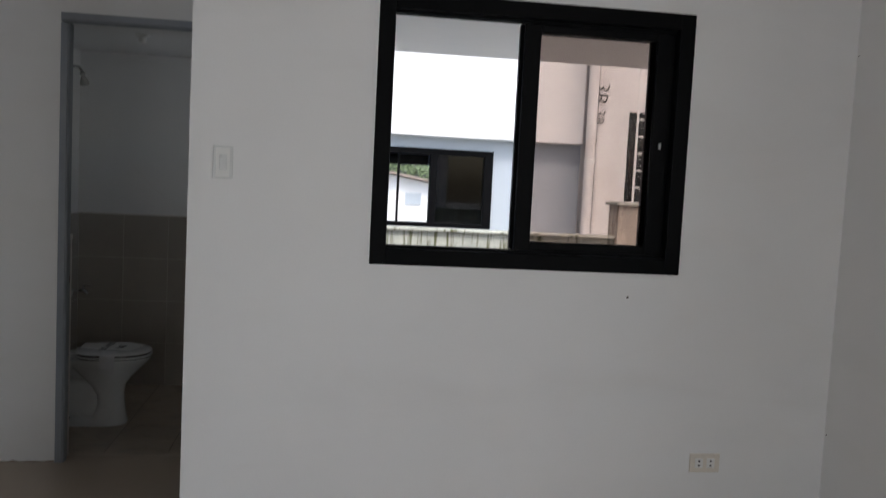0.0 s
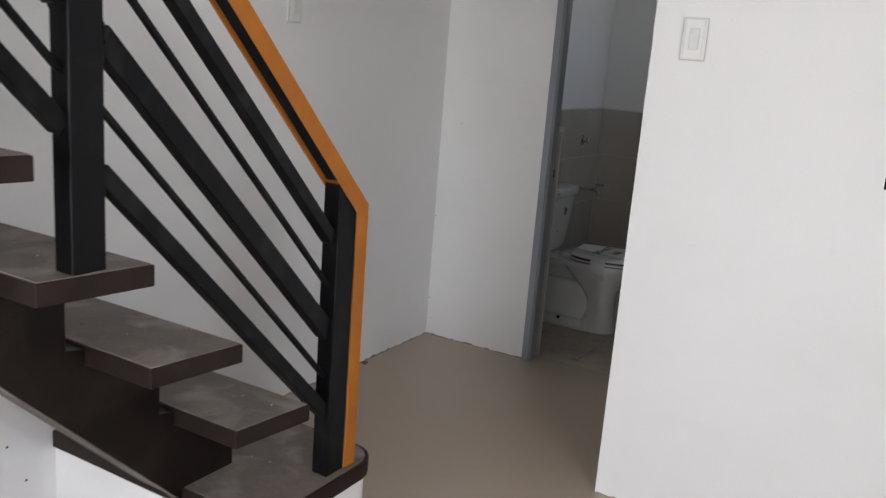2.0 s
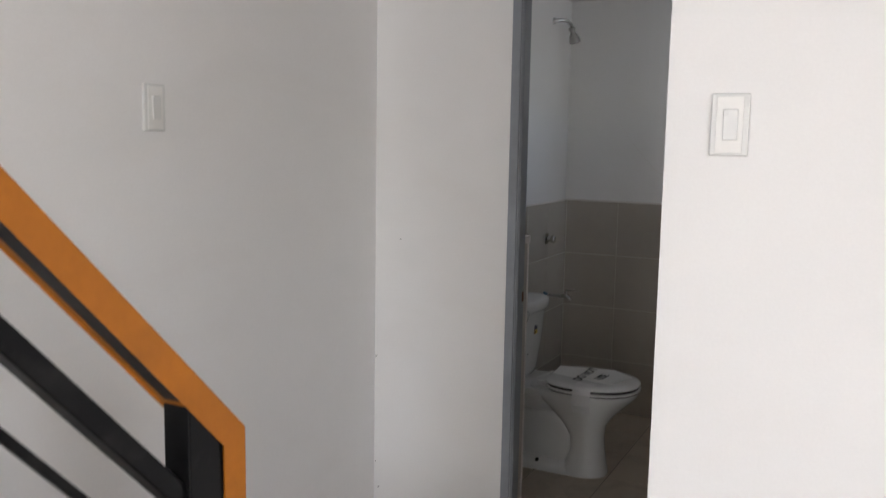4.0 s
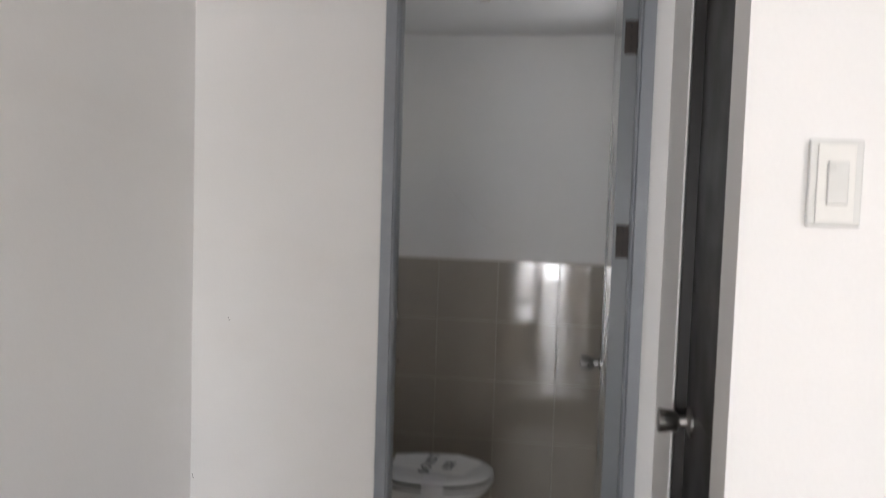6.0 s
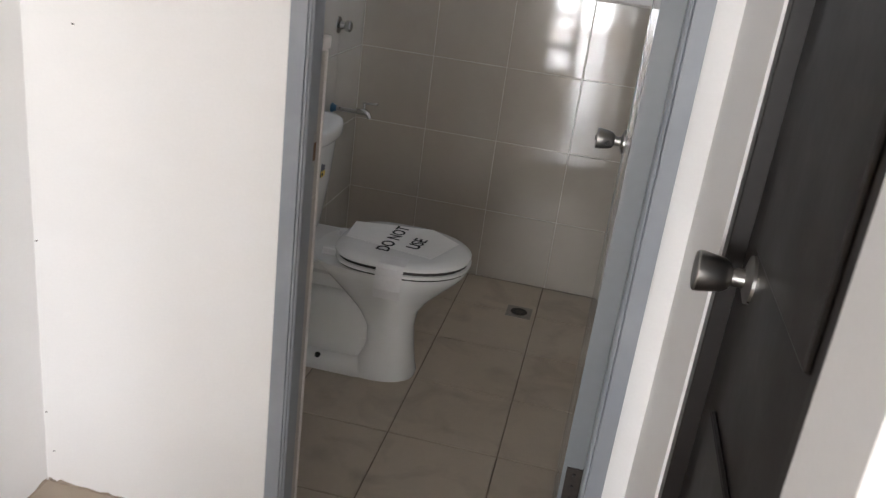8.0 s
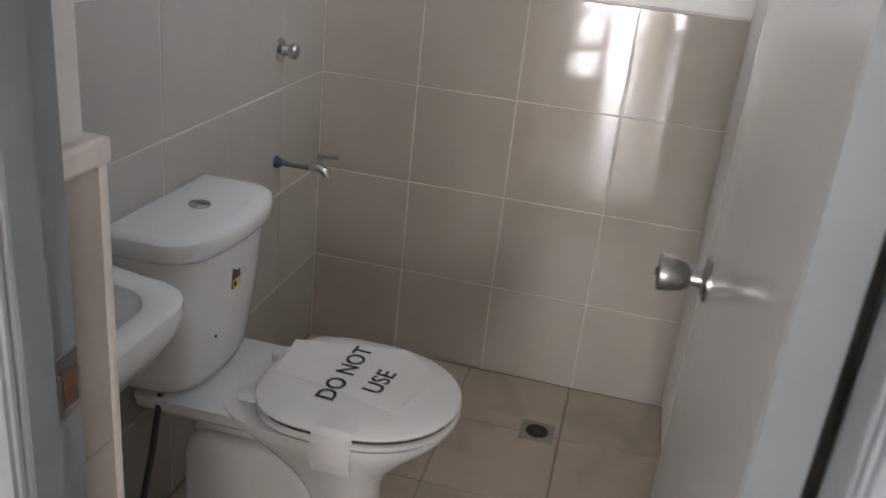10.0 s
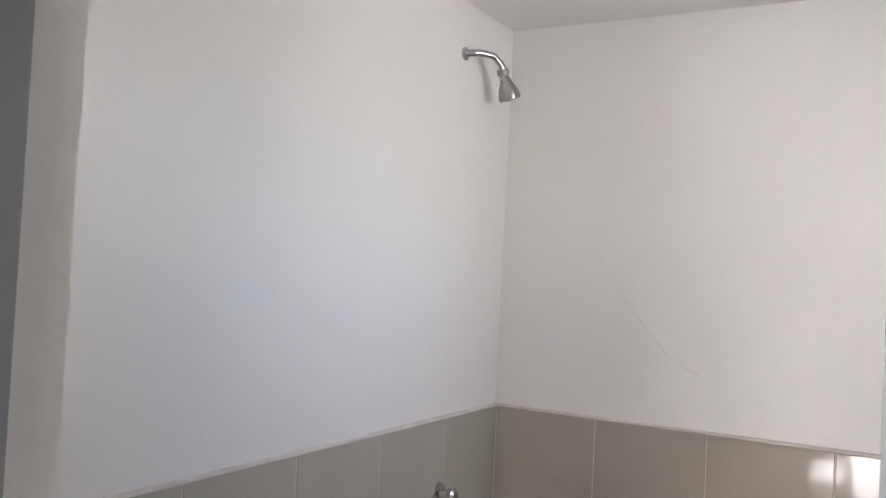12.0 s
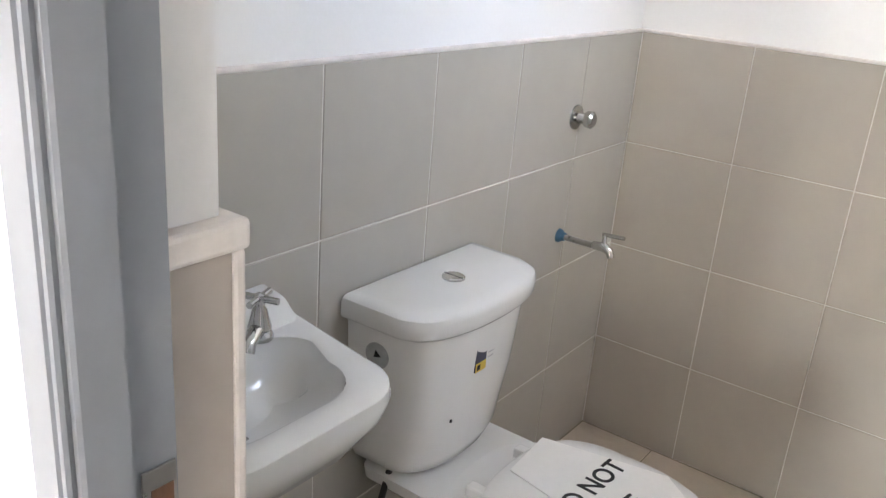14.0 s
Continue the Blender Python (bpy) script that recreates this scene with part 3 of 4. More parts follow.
def jamb_ring(sign, x_out):
    """Plan outline of a jamb with a moulded front and a rebate for the leaf; sign +1 for the jamb at the smaller x."""
    pts = ((0.0, 0.985), (0.031, 0.985), (0.0325, 0.9895), (0.0345, 0.9865), (0.0375, 0.9875), (0.0385, 0.991), (0.0365, 0.9955), (0.0395, 0.997), (0.041, 1.0005), (0.041, 1.036), (0.029, 1.036), (0.029, 1.082), (0.0, 1.082))
    return [(x_out + sign * u, v) for u, v in pts]


for sign, x_out in ((1, DOOR[0]), (-1, DOOR[1])):
    ring = jamb_ring(sign, x_out)
    part("jamb", add_loft(bmesh.new(), [[(x, y, z) for x, y in ring] for z in (0.0, 2.093)]), FRAME_PAINT, df)
head = jamb_ring(1, 0.0)
part("head", add_loft(bmesh.new(), [[(x, y, DOOR[2] - u) for u, y in head] for x in (DOOR[0], DOOR[1])]), FRAME_PAINT, df)
part("sill_edge", box(DOOR[0] + 0.029, DOOR[1] - 0.029, 1.0945, 1.165, ZB - 0.02, -0.004, 0.003), BATH_FLOOR, df, "beige tiled step down into the bathroom")
part("strike_plate", box(DOOR[0] + 0.029, DOOR[0] + 0.0315, 1.049, 1.080, 0.857, 0.922, 0.001), STEEL, df, "tarnished strike plate")
part("strike_hole", box(DOOR[0] + 0.0305, DOOR[0] + 0.0322, 1.056, 1.076, 0.868, 0.904, 0.0), ROUGH_WOOD, df, "rough brown latch hole")

leaf_root = thing("door_1", (-0.082, 1.075, ZB + 0.01), "pale grey vinyl bathroom door, standing open inwards", "door", "", "structure")
LEAF_W, LEAF_T = 0.592, 0.043
turn = math.atan2(0.004, 0.59)          # the open leaf stands square to the doorway
lx, ly = -0.125, 1.098


def leafp(u, d, z):
    """A point of the open leaf: u along it from the hinge, d from its visible face away from the doorway."""
    return (lx + math.sin(turn) * u + math.cos(turn) * d, ly + math.cos(turn) * u - math.sin(turn) * d, z)


def leaf_box(u0, u1, d0, d1, z0, z1, bevel=0.0):
    bm = bmesh.new()
    v = [bm.verts.new(leafp(u, d, z)) for u, d, z in ((u0, d0, z0), (u1, d0, z0), (u1, d1, z0), (u0, d1, z0), (u0, d0, z1), (u1, d0, z1), (u1, d1, z1), (u0, d1, z1))]
    for f in ((0, 3, 2, 1), (4, 5, 6, 7), (0, 1, 5, 4), (1, 2, 6, 5), (2, 3, 7, 6), (3, 0, 4, 7)):
        bm.faces.new([v[i] for i in f])
    return bevel_all(bm, bevel)


part("leaf", leaf_box(0.0, LEAF_W, 0.0, LEAF_T, ZB + 0.012, 2.085, 0.003), LEAF, leaf_root)
part("hinge_edge", leaf_box(-0.0025, 0.0005, 0.0, LEAF_T, ZB + 0.012, 2.085), LEAF_EDGE, leaf_root, "grey painted hinge edge")
part("edge_strip", leaf_box(0.006, 0.020, LEAF_T, LEAF_T + 0.012, ZB + 0.012, 2.085), RUBBER_AND_GAP, leaf_root, "black strip in the hinge gap")
side = Vector((-math.cos(turn), math.sin(turn), 0))
KN = ((0.0, 0.030), (0.004, 0.030), (0.007, 0.022), (0.010, 0.012), (0.024, 0.011), (0.028, 0.017), (0.034, 0.021), (0.060, 0.0255), (0.066, 0.0255), (0.068, 0.0235), (0.0685, 0.0))
knob = part("knob", turned(leafp(0.515, 0.0, 0.885), side, KN, 28), STEEL, leaf_root, "brushed steel round knob", True)
part("keyhole", turned(Vector(leafp(0.515, 0.0, 0.885)) + side * 0.0695, side, ((0, 0.007), (0.002, 0.006)), 14), BRONZE_HINGE, knob)
for z in (0.25, 1.325, 1.872):
    h = part("hinge", box(-0.117, -0.080, 1.0915, 1.0955, z - 0.045, z + 0.045, 0.001), BRONZE_HINGE, leaf_root, "tarnished butt hinge")
    part("pin", turned((-0.0775, 1.0925, z - 0.047), (0, 0, 1), ((0, 0.006), (0.094, 0.006)), 10), BRONZE_HINGE, h)
    for dz in (-0.03, 0.0, 0.03):
        part("screw", turned((-0.100, 1.0915, z + dz), (0, -1, 0), ((0, 0.004), (0.0012, 0.003)), 8), BLACK_HOLE, h)

# dark back door in the return wall
bd = thing("door_2", (0.03, 0.39, 0.0), "closed dark stained wooden back door with panels", "door", "", "structure")
part("leaf", box(0.028, 0.066, BACK[0] + 0.03, BACK[1] - 0.03, 0.004, BACK[2] - 0.03, 0.002), DARK_DOOR, bd)
for y0, y1 in ((BACK[0], BACK[0] + 0.03), (BACK[1] - 0.03, BACK[1])):
    part("jamb", box(0.004, 0.092, y0, y1, 0.0, BACK[2] - 0.03, 0.002), DARK_DOOR, bd)
part("head", box(0.004, 0.092, BACK[0], BACK[1], BACK[2] - 0.03, BACK[2], 0.002), DARK_DOOR, bd)
for z0, z1 in ((0.15, 0.80), (1.02, 1.95)):
    part("panel", box(0.021, 0.030, BACK[0] + 0.11, BACK[1] - 0.11, z0, z1, 0.006), DARK_DOOR, bd)
part("knob", turned((0.028, 0.555, 0.98), (-1, 0, 0), KN, 24), STEEL, bd, "steel round knob", True)

# ---- bathroom: tile cap and pier beside the frame ----
pier = thing("tiled_wall_end", (-0.745, 1.13, ZB), "greige tiled wall end with a pale cement cap", "wall end", "", "structure")
part("cap", bevel_all(add_box(bmesh.new(), -0.775, -0.7285, 1.0835, 1.168, ZT - 0.040, ZT - 0.013), 0.005), CEMENT_CAP, pier, "rough pale cement cap")
zz = ZT - 0.041
while zz > ZB:
    z0 = max(zz - 0.298, ZB)
    part("tile", box(-0.7465, -0.7345, 1.0835, 1.152, z0, zz), PIER_TILE, pier)
    zz -= 0.30
part("corner_bead", box(-0.7465, -0.7325, 1.1525, 1.166, ZB, ZT - 0.040, 0.004), CEMENT_CAP, pier, "pale cement corner joint")

# ---- toilet ----
TY = 1.985
toilet = thing("toilet", (-0.80, TY, ZB), "white ceramic close-coupled toilet taped shut with a note", "toilet")


def egg(x0, x1, half, z, n=36, blunt=0.55):
    """An oval outline, squarer at x0 (back) and rounder at x1 (front)."""
    out = []
    for i in range(n):
        a = 2 * math.pi * i / n
        c, s = math.cos(a), math.sin(a)
        k = blunt if c < 0 else 1.0
        x = (x0 + x1) / 2 + (x1 - x0) / 2 * math.copysign(abs(c) ** k, c)
        w = half * math.copysign(abs(s) ** (0.75 if c < 0 else 0.92), s)
        out.append((x, TY + w, z))
    return out


FOOT = ZB
rings = [egg(-0.89, -0.634, 0.096, FOOT), egg(-0.89, -0.631, 0.099, FOOT + 0.015), egg(-0.83, -0.640, 0.092, FOOT + 0.045, blunt=0.4), egg(-0.800, -0.651, 0.082, FOOT + 0.12, blunt=0.4), egg(-0.805, -0.655, 0.080, FOOT + 0.18, blunt=0.4), egg(-0.835, -0.647, 0.092, FOOT + 0.235, blunt=0.4), egg(-0.885, -0.612, 0.116, FOOT + 0.285), egg(-0.93, -0.562, 0.148, FOOT + 0.335), egg(-0.97, -0.522, 0.173, FOOT + 0.375), egg(-1.00, -0.508, 0.181, FOOT + 0.395), egg(-1.00, -0.507, 0.182, FOOT + 0.41)]
bowl = part("bowl", add_loft(bmesh.new(), rings), CERAMIC, toilet, "", True)


def foot_ring(x0, x1, half, z, r):
    return [(x, TY + y, z) for x, y, _ in rounded(x0, x1, -half, half, 0, (r, r, r, r), 7)]


bm = add_loft(bmesh.new(), [foot_ring(-1.125, -0.76, 0.100, FOOT, 0.06), foot_ring(-1.125, -0.76, 0.102, FOOT + 0.02, 0.06), foot_ring(-1.115, -0.78, 0.092, FOOT + 0.045, 0.06), foot_ring(-1.105, -0.79, 0.068, FOOT + 0.06, 0.05)])
part("foot_flange", bm, CERAMIC, bowl, "", True)
bm = bmesh.new()
trap = []
for dy, e in ((-0.068, 0.030), (-0.064, 0.014), (-0.056, 0.004), (-0.045, 0.0), (0.045, 0.0), (0.056, 0.004), (0.064, 0.014), (0.068, 0.030)):
    trap.append([(x, TY + dy, z) for x, z, _ in rounded(-1.105 + e, -0.785 - e, FOOT + 0.022 + e * 0.4, FOOT + 0.275 - e, 0, (0.03, 0.085, 0.115, 0.06), 8)])
add_loft(bm, trap)
add_loft(bm, [foot_ring(-1.10, -0.86, 0.040, FOOT + 0.20, 0.03), foot_ring(-1.10, -0.86, 0.042, FOOT + 0.36, 0.03)])
part("trapway", bm, CERAMIC, bowl, "", True)
part("bolt_cap", turned((-0.945, TY - 0.088, FOOT + 0.046), (0, -0.7, 0.7), ((0, 0.010), (0.004, 0.009), (0.006, 0.0)), 14), BLACK_HOLE, toilet, "dark bolt hole in the foot")
# deck that carries the tank
bm = bevel_all(add_loft(bmesh.new(), [[(x, y, z) for x, y, _ in rounded(-1.17, -0.86, TY - w, TY + w, 0, (0.02, 0.06, 0.06, 0.02))] for z, w in ((FOOT + 0.358, 0.130), (FOOT + 0.378, 0.150), (FOOT + 0.405, 0.155))]), 0.008, 3)
part("deck", bm, CERAMIC, bowl, "", True)


def tank_ring(x0, x1, half, z, bulge=0.045, n=24):
    """A D-shaped outline: straight back against the wall, bowed front."""
    out = [(x0, TY + half, z), (x0, TY - half, z)]
    for i in range(n + 1):
        t = -1 + 2 * i / n
        out.append((x1 - bulge * abs(t) ** 2.4 - 0.030 * abs(t) ** 14, TY + half * t * (1 - 0.02 * abs(t) ** 8), z))
    return out


tank_rings = [tank_ring(-1.183, -1.075, 0.105, 0.312), tank_ring(-1.183, -1.048, 0.135, 0.318), tank_ring(-1.183, -1.028, 0.156, 0.334), tank_ring(-1.183, -1.017, 0.168, 0.362), tank_ring(-1.183, -1.001, 0.184, 0.50), tank_ring(-1.183, -0.990, 0.193, 0.645)]
tank = part("tank", add_loft(bmesh.new(), tank_rings), CERAMIC, toilet, "", True)
lid_rings = [tank_ring(-1.186, -0.988, 0.200, 0.646), tank_ring(-1.187, -0.978, 0.206, 0.650), tank_ring(-1.187, -0.974, 0.209, 0.656), tank_ring(-1.187, -0.974, 0.209, 0.678), tank_ring(-1.186, -0.977, 0.207, 0.688), tank_ring(-1.184, -0.986, 0.199, 0.695), tank_ring(-1.175, -1.01, 0.178, 0.698)]
lid = part("tank_lid", add_loft(bmesh.new(), lid_rings), CERAMIC, toilet, "", True)
part("flush_button", turned((-1.09, TY, 0.697), (0, 0, 1), ((0, 0.023), (0.004, 0.023), (0.006, 0.020), (0.0062, 0.0)), 24), CHROME, lid, "round chrome flush button")
part("button_split", box(-1.1125, -1.0675, TY - 0.0008, TY + 0.0008, 0.7025, 0.7036), BLACK_HOLE, lid)
part("round_label", turned((-1.113, TY - 0.1862, 0.592), (0.06, -1, -0.05), ((0, 0.026), (0.0035, 0.026)), 28), SILVER_STICKER, tank, "silver round label on the tank side")
part("label_mark", turned((-1.113, TY - 0.1902, 0.594), (0.06, -1, -0.05), ((0, 0.010), (0.001, 0.002)), 3), BLACK_HOLE, tank)
st = part("sticker", box(-0.9985, -0.9952, TY - 0.038, TY - 0.004, 0.541, 0.596), STICKER_B, tank, "small dark and yellow sticker")
part("sticker_band", box(-0.9955, -0.9946, TY - 0.038, TY - 0.004, 0.541, 0.560), STICKER_Y, st)
part("sticker_mark", box(-0.9950, -0.9941, TY - 0.034, TY - 0.024, 0.545, 0.556), BLACK_HOLE, st)
for i in range(4):
    part("sticker_lines", box(-0.9985, -0.9955, TY + 0.002, TY + 0.024 - 0.004 * (i % 2), 0.590 - 0.010 * i, 0.5925 - 0.010 * i), SILVER_STICKER, st)
part("speck", turned((-1.0095, TY - 0.085, 0.452), (1, 0, 0.1), ((0, 0.004), (0.002, 0.003)), 8), BLACK_HOLE, tank, "dark speck in the glaze")

Z_RIM = FOOT + 0.41
seat = part("seat", add_loft(bmesh.new(), [egg(-0.88, -0.54, 0.150, Z_RIM + 0.001), egg(-0.885, -0.535, 0.155, Z_RIM + 0.005), egg(-0.920, -0.498, 0.189, Z_RIM + 0.007), egg(-0.920, -0.498, 0.189, Z_RIM + 0.015), egg(-0.916, -0.502, 0.185, Z_RIM + 0.017), egg(-0.86, -0.56, 0.130, Z_RIM + 0.0172)]), SEAT, toilet, "", True)
cover = part("seat_lid", add_loft(bmesh.new(), [egg(-0.86, -0.56, 0.130, Z_RIM + 0.0255), egg(-0.918, -0.505, 0.184, Z_RIM + 0.0275), egg(-0.922, -0.500, 0.188, Z_RIM + 0.030), egg(-0.922, -0.500, 0.188, Z_RIM + 0.035), egg(-0.915, -0.508, 0.181, Z_RIM + 0.041), egg(-0.88, -0.55, 0.145, Z_RIM + 0.045)]), SEAT, toilet, "", True)
for s in (-1, 1):
    hg = part("hinge", bevel_all(add_box(bmesh.new(), -0.955, -0.905, TY + s * 0.085 - 0.013, TY + s * 0.085 + 0.013, Z_RIM - 0.004, Z_RIM + 0.022), 0.005), SEAT, toilet)
# dark rings fill the seat gaps, standing in for the shade there
part("joint", add_loft(bmesh.new(), [egg(-0.913, -0.507, 0.180, z) for z in (Z_RIM + 0.0168, Z_RIM + 0.0278)]), RUBBER_AND_GAP, cover, "dark filler standing for shade between seat and lid", True)
part("joint", add_loft(bmesh.new(), [egg(-0.915, -0.5035, 0.1842, z) for z in (Z_RIM + 0.0005, Z_RIM + 0.0072)]), RUBBER_AND_GAP, seat, "dark filler standing for shade under the seat", True)
Z_LID = Z_RIM + 0.046
bm = bmesh.new()
add_loft(bm, [[(x, y, z) for x, y in ((-0.900, TY - 0.03), (-0.61, TY - 0.085), (-0.555, TY + 0.08), (-0.66, TY + 0.165), (-0.912, TY + 0.112))] for z in (Z_LID - 0.001, Z_LID + 0.0008)])
paper = part("paper_note", bm, PAPER, toilet, "white paper note reading do not use")


def letters(text, at, size, turn_z, material, parent, name, bold=0.014):
    """Raised lettering in the built-in font, laid flat."""
    cu = bpy.data.curves.new(name, "FONT")
    cu.body, cu.size, cu.extrude, cu.align_x, cu.align_y = text, size, 0.0004, "CENTER", "CENTER"
    cu.offset = size * bold
    tmp = bpy.data.objects.new(name, cu)
    scene.collection.objects.link(tmp)
    me = bpy.data.meshes.new_from_object(tmp.evaluated_get(bpy.context.evaluated_depsgraph_get()))
    bpy.data.objects.remove(tmp)
    me.transform(at @ pose(0, 0, 0, 0, 0, turn_z))
    me.materials.clear()
    me.materials.append(material)
    ob = new(name, me)
    if parent:
        ob.parent = parent
        ob.matrix_parent_inverse = world_of(parent).inverted()
    return ob


letters("DO NOT", pose(-0.757, TY + 0.020, Z_LID + 0.0016), 0.058, 87, INK, paper, "lettering")
letters("USE", pose(-0.677, TY + 0.012, Z_LID + 0.0016), 0.058, 83, INK, paper, "lettering")
# the tape band that comes over the lid and down the near side
band = []
for y, z in ((TY - 0.12, Z_LID + 0.001), (TY - 0.145, Z_LID + 0.0005), (TY - 0.181, Z_RIM + 0.043), (TY - 0.1925, Z_RIM + 0.032), (TY - 0.1925, Z_RIM + 0.010), (TY - 0.186, Z_RIM - 0.012), (TY - 0.178, FOOT + 0.365), (TY - 0.152, FOOT + 0.325)):
    band.append((y, z))
bm = bmesh.new()
rows = [[bm.verts.new((x + 0.10 * (z - Z_RIM), y, z)) for x in (-0.755, -0.672)] for y, z in band]
rows2 = [[bm.verts.new((x + 0.10 * (z - Z_RIM), y - 0.0015, z + 0.0008)) for x in (-0.755, -0.672)] for y, z in band]
for a, b in zip(rows2, rows2[1:]):
    bm.faces.new((a[0], a[1], b[1], b[0]))
for a, b in zip(rows, rows[1:]):
    bm.faces.new((a[0], b[0], b[1], a[1]))
part("tape_band", bm, BAND, toilet, "white paper band taped over the seat")

# ---- wash basin ----
basin = thing("wash_basin", (-1.19, 1.39, 0.55), "white ceramic wall-hung wash basin with chrome tap", "wash basin")
BZ = 0.742


def basin_ring(inset, z, back=0.0, front=0.0, r=0.085, rb=0.004, n=8):
    """Basin outline: wide at the wall, narrower at the rounded front; r and rb round the front and the back corners."""
    y0, y1 = 1.165 + inset, 1.615 - inset
    x0, x1 = XL + 0.001 + back, -0.852 - inset - front
    drift = 0.045 * back / 0.25
    y0, y1, tap = y0 + drift, y1 - drift, max(0.045 - drift, 0.0)
    out = []
    for cx, cy, sx, sy, a, q in ((x0, y0, 1, 1, 180, rb), (x1, y0 + tap, -1, 1, 270, r), (x1, y1 - tap, -1, -1, 0, r), (x0, y1, 1, -1, 90, rb)):
        for i in range(n):
            t = radians(a + 90 * i / (n - 1))
            out.append((cx + sx * q + q * math.cos(t), cy + sy * q + q * math.sin(t), z))
    return out


rings = [basin_ring(0.13, BZ - 0.20, 0, 0.10), basin_ring(0.08, BZ - 0.175, 0, 0.06), basin_ring(0.028, BZ - 0.10, 0, 0.012), basin_ring(0.006, BZ - 0.045), basin_ring(0.0, BZ - 0.02), basin_ring(0.002, BZ - 0.006), basin_ring(0.010, BZ), basin_ring(0.040, BZ - 0.001, 0.095, 0, 0.075, 0.05), basin_ring(0.047, BZ - 0.005, 0.100, 0, 0.075, 0.055)]
for k in range(1, 11):      # a shallow rounded hollow
    f = math.sin(k / 10 * math.pi / 2)
    q = 1 - math.cos(k / 10 * math.pi / 2)
    rings.append(basin_ring(0.047 + 0.09 * q, BZ - 0.005 - 0.087 * f, 0.100 + 0.08 * q, 0.045 * q, 0.075 - 0.02 * q, 0.055 - 0.01 * q))
part("bowl", add_loft(bmesh.new(), rings), CERAMIC, basin, "", True)
part("drain", turned((-1.00, 1.39, BZ - 0.0925), (0, 0, 1), ((0, 0.02), (0.002, 0.02), (0.003, 0.014)), 20), CHROME, basin)
ledge = []
for x1, e, z in ((-1.094, 0.002, BZ - 0.003), (-1.099, 0.003, BZ + 0.001), (-1.106, 0.004, BZ + 0.006), (-1.114, 0.005, BZ + 0.013), (-1.122, 0.006, BZ + 0.020), (-1.131, 0.009, BZ + 0.025), (-1.143, 0.016, BZ + 0.027)):
    xw = XL + 0.001
    k = 0.133 * (x1 - xw)        # follows the taper of the rim
    ledge.append([(xw, 1.176 + e, z), (x1 - 0.012, 1.176 + e + k, z), (x1, 1.190 + e + k, z), (x1, 1.590 - e - k, z), (x1 - 0.012, 1.604 - e - k, z), (xw, 1.604 - e, z)])
part("tap_ledge", add_loft(bmesh.new(), ledge), CERAMIC, basin, "raised ceramic ledge behind the bowl", True)
TX, TYY = -1.093, 1.500
tap = part("tap", turned((TX, TYY, BZ - 0.002), (0, 0, 1), ((0, 0.020), (0.005, 0.021), (0.010, 0.019), (0.014, 0.016), (0.018, 0.018), (0.034, 0.014), (0.046, 0.011), (0.052, 0.007), (0.060, 0.006)), 20), CHROME, basin, "chrome cross-handle tap", True)
bm = bmesh.new()
add_tube(bm, ((TX - 0.002, TYY, BZ + 0.012), (TX + 0.012, TYY - 0.022, BZ + 0.015), (TX + 0.022, TYY - 0.040, BZ + 0.010), (TX + 0.025, TYY - 0.046, BZ - 0.001)), (0.013, 0.012, 0.011, 0.0115), 14)
part("spout", bm, CHROME, tap, "", True)
part("tap_boss", turned((XL + 0.04, TYY - 0.045, BZ + 0.020), (1, 0, 0.1), ((0, 0.030), (0.030, 0.029), (0.037, 0.024), (0.040, 0.012)), 20), CERAMIC, basin, "round white ceramic boss behind the tap", True)
bm = bmesh.new()
for a in (20, 110):
    d = Vector((math.cos(radians(a)), math.sin(radians(a)), 0)) * 0.030
    add_tube(bm, [Vector((TX, TYY, BZ + 0.062)) - d, Vector((TX, TYY, BZ + 0.062)) + d], [0.0055, 0.0055], 10)
add_turned(bm, (TX, TYY, BZ + 0.052), (0, 0, 1), ((0, 0.008), (0.008, 0.010), (0.016, 0.008), (0.020, 0.0)), 14)
part("cross_handle", bm, CHROME, tap, "", True)
bm = bmesh.new()
add_tube(bm, ((-1.08, 1.39, BZ - 0.19), (-1.08, 1.39, BZ - 0.30), (-1.10, 1.40, BZ - 0.37), (-1.17, 1.40, BZ - 0.38)), 0.018, 12)
part("waste_pipe", bm, CHROME, basin, "", True)
hose = thing("water_hose", (-1.15, 1.66, 0.2), "dark flexible supply hose under the tank", "hose")
bm = bmesh.new()
add_tube(bm, ((-1.186, 1.66, 0.12), (-1.15, 1.665, 0.12), (-1.11, 1.69, 0.10), (-1.085, 1.73, 0.13), (-1.095, 1.79, 0.22), (-1.11, 1.85, 0.318)), 0.007, 10)
part("hose", bm, RUBBER_AND_GAP, hose, "", True)

# ---- taps on the tiled wall ----
val = thing("shower_valve", (XL, 2.60, 0.918), "round chrome shower stop valve on the tiles", "valve")
part("flange", turned((XL, 2.60, 0.918), (1, 0, 0), ((0, 0.031), (0.004, 0.030), (0.010, 0.016), (0.026, 0.012)), 24), CHROME, val, "", True)
part("knob", turned((XL + 0.026, 2.60, 0.918), (1, 0, 0), ((0, 0.010), (0.004, 0.020), (0.018, 0.021), (0.024, 0.015), (0.0245, 0.0)), 20), CHROME, val, "", True)
bib = thing("bib_tap", (XL, 2.59, 0.612), "chrome long-neck wall tap with lever", "tap")
part("flange", turned((XL, 2.59, 0.612), (1, 0, 0), ((0, 0.018), (0.006, 0.017), (0.012, 0.012), (0.02, 0.011)), 20), BLUE_TAPE, bib, "blue-sealed flange", True)
bm = bmesh.new()
add_tube(bm, ((XL + 0.012, 2.59, 0.612), (XL + 0.115, 2.59, 0.612)), 0.008, 14)
part("neck", bm, STEEL, bib, "", True)
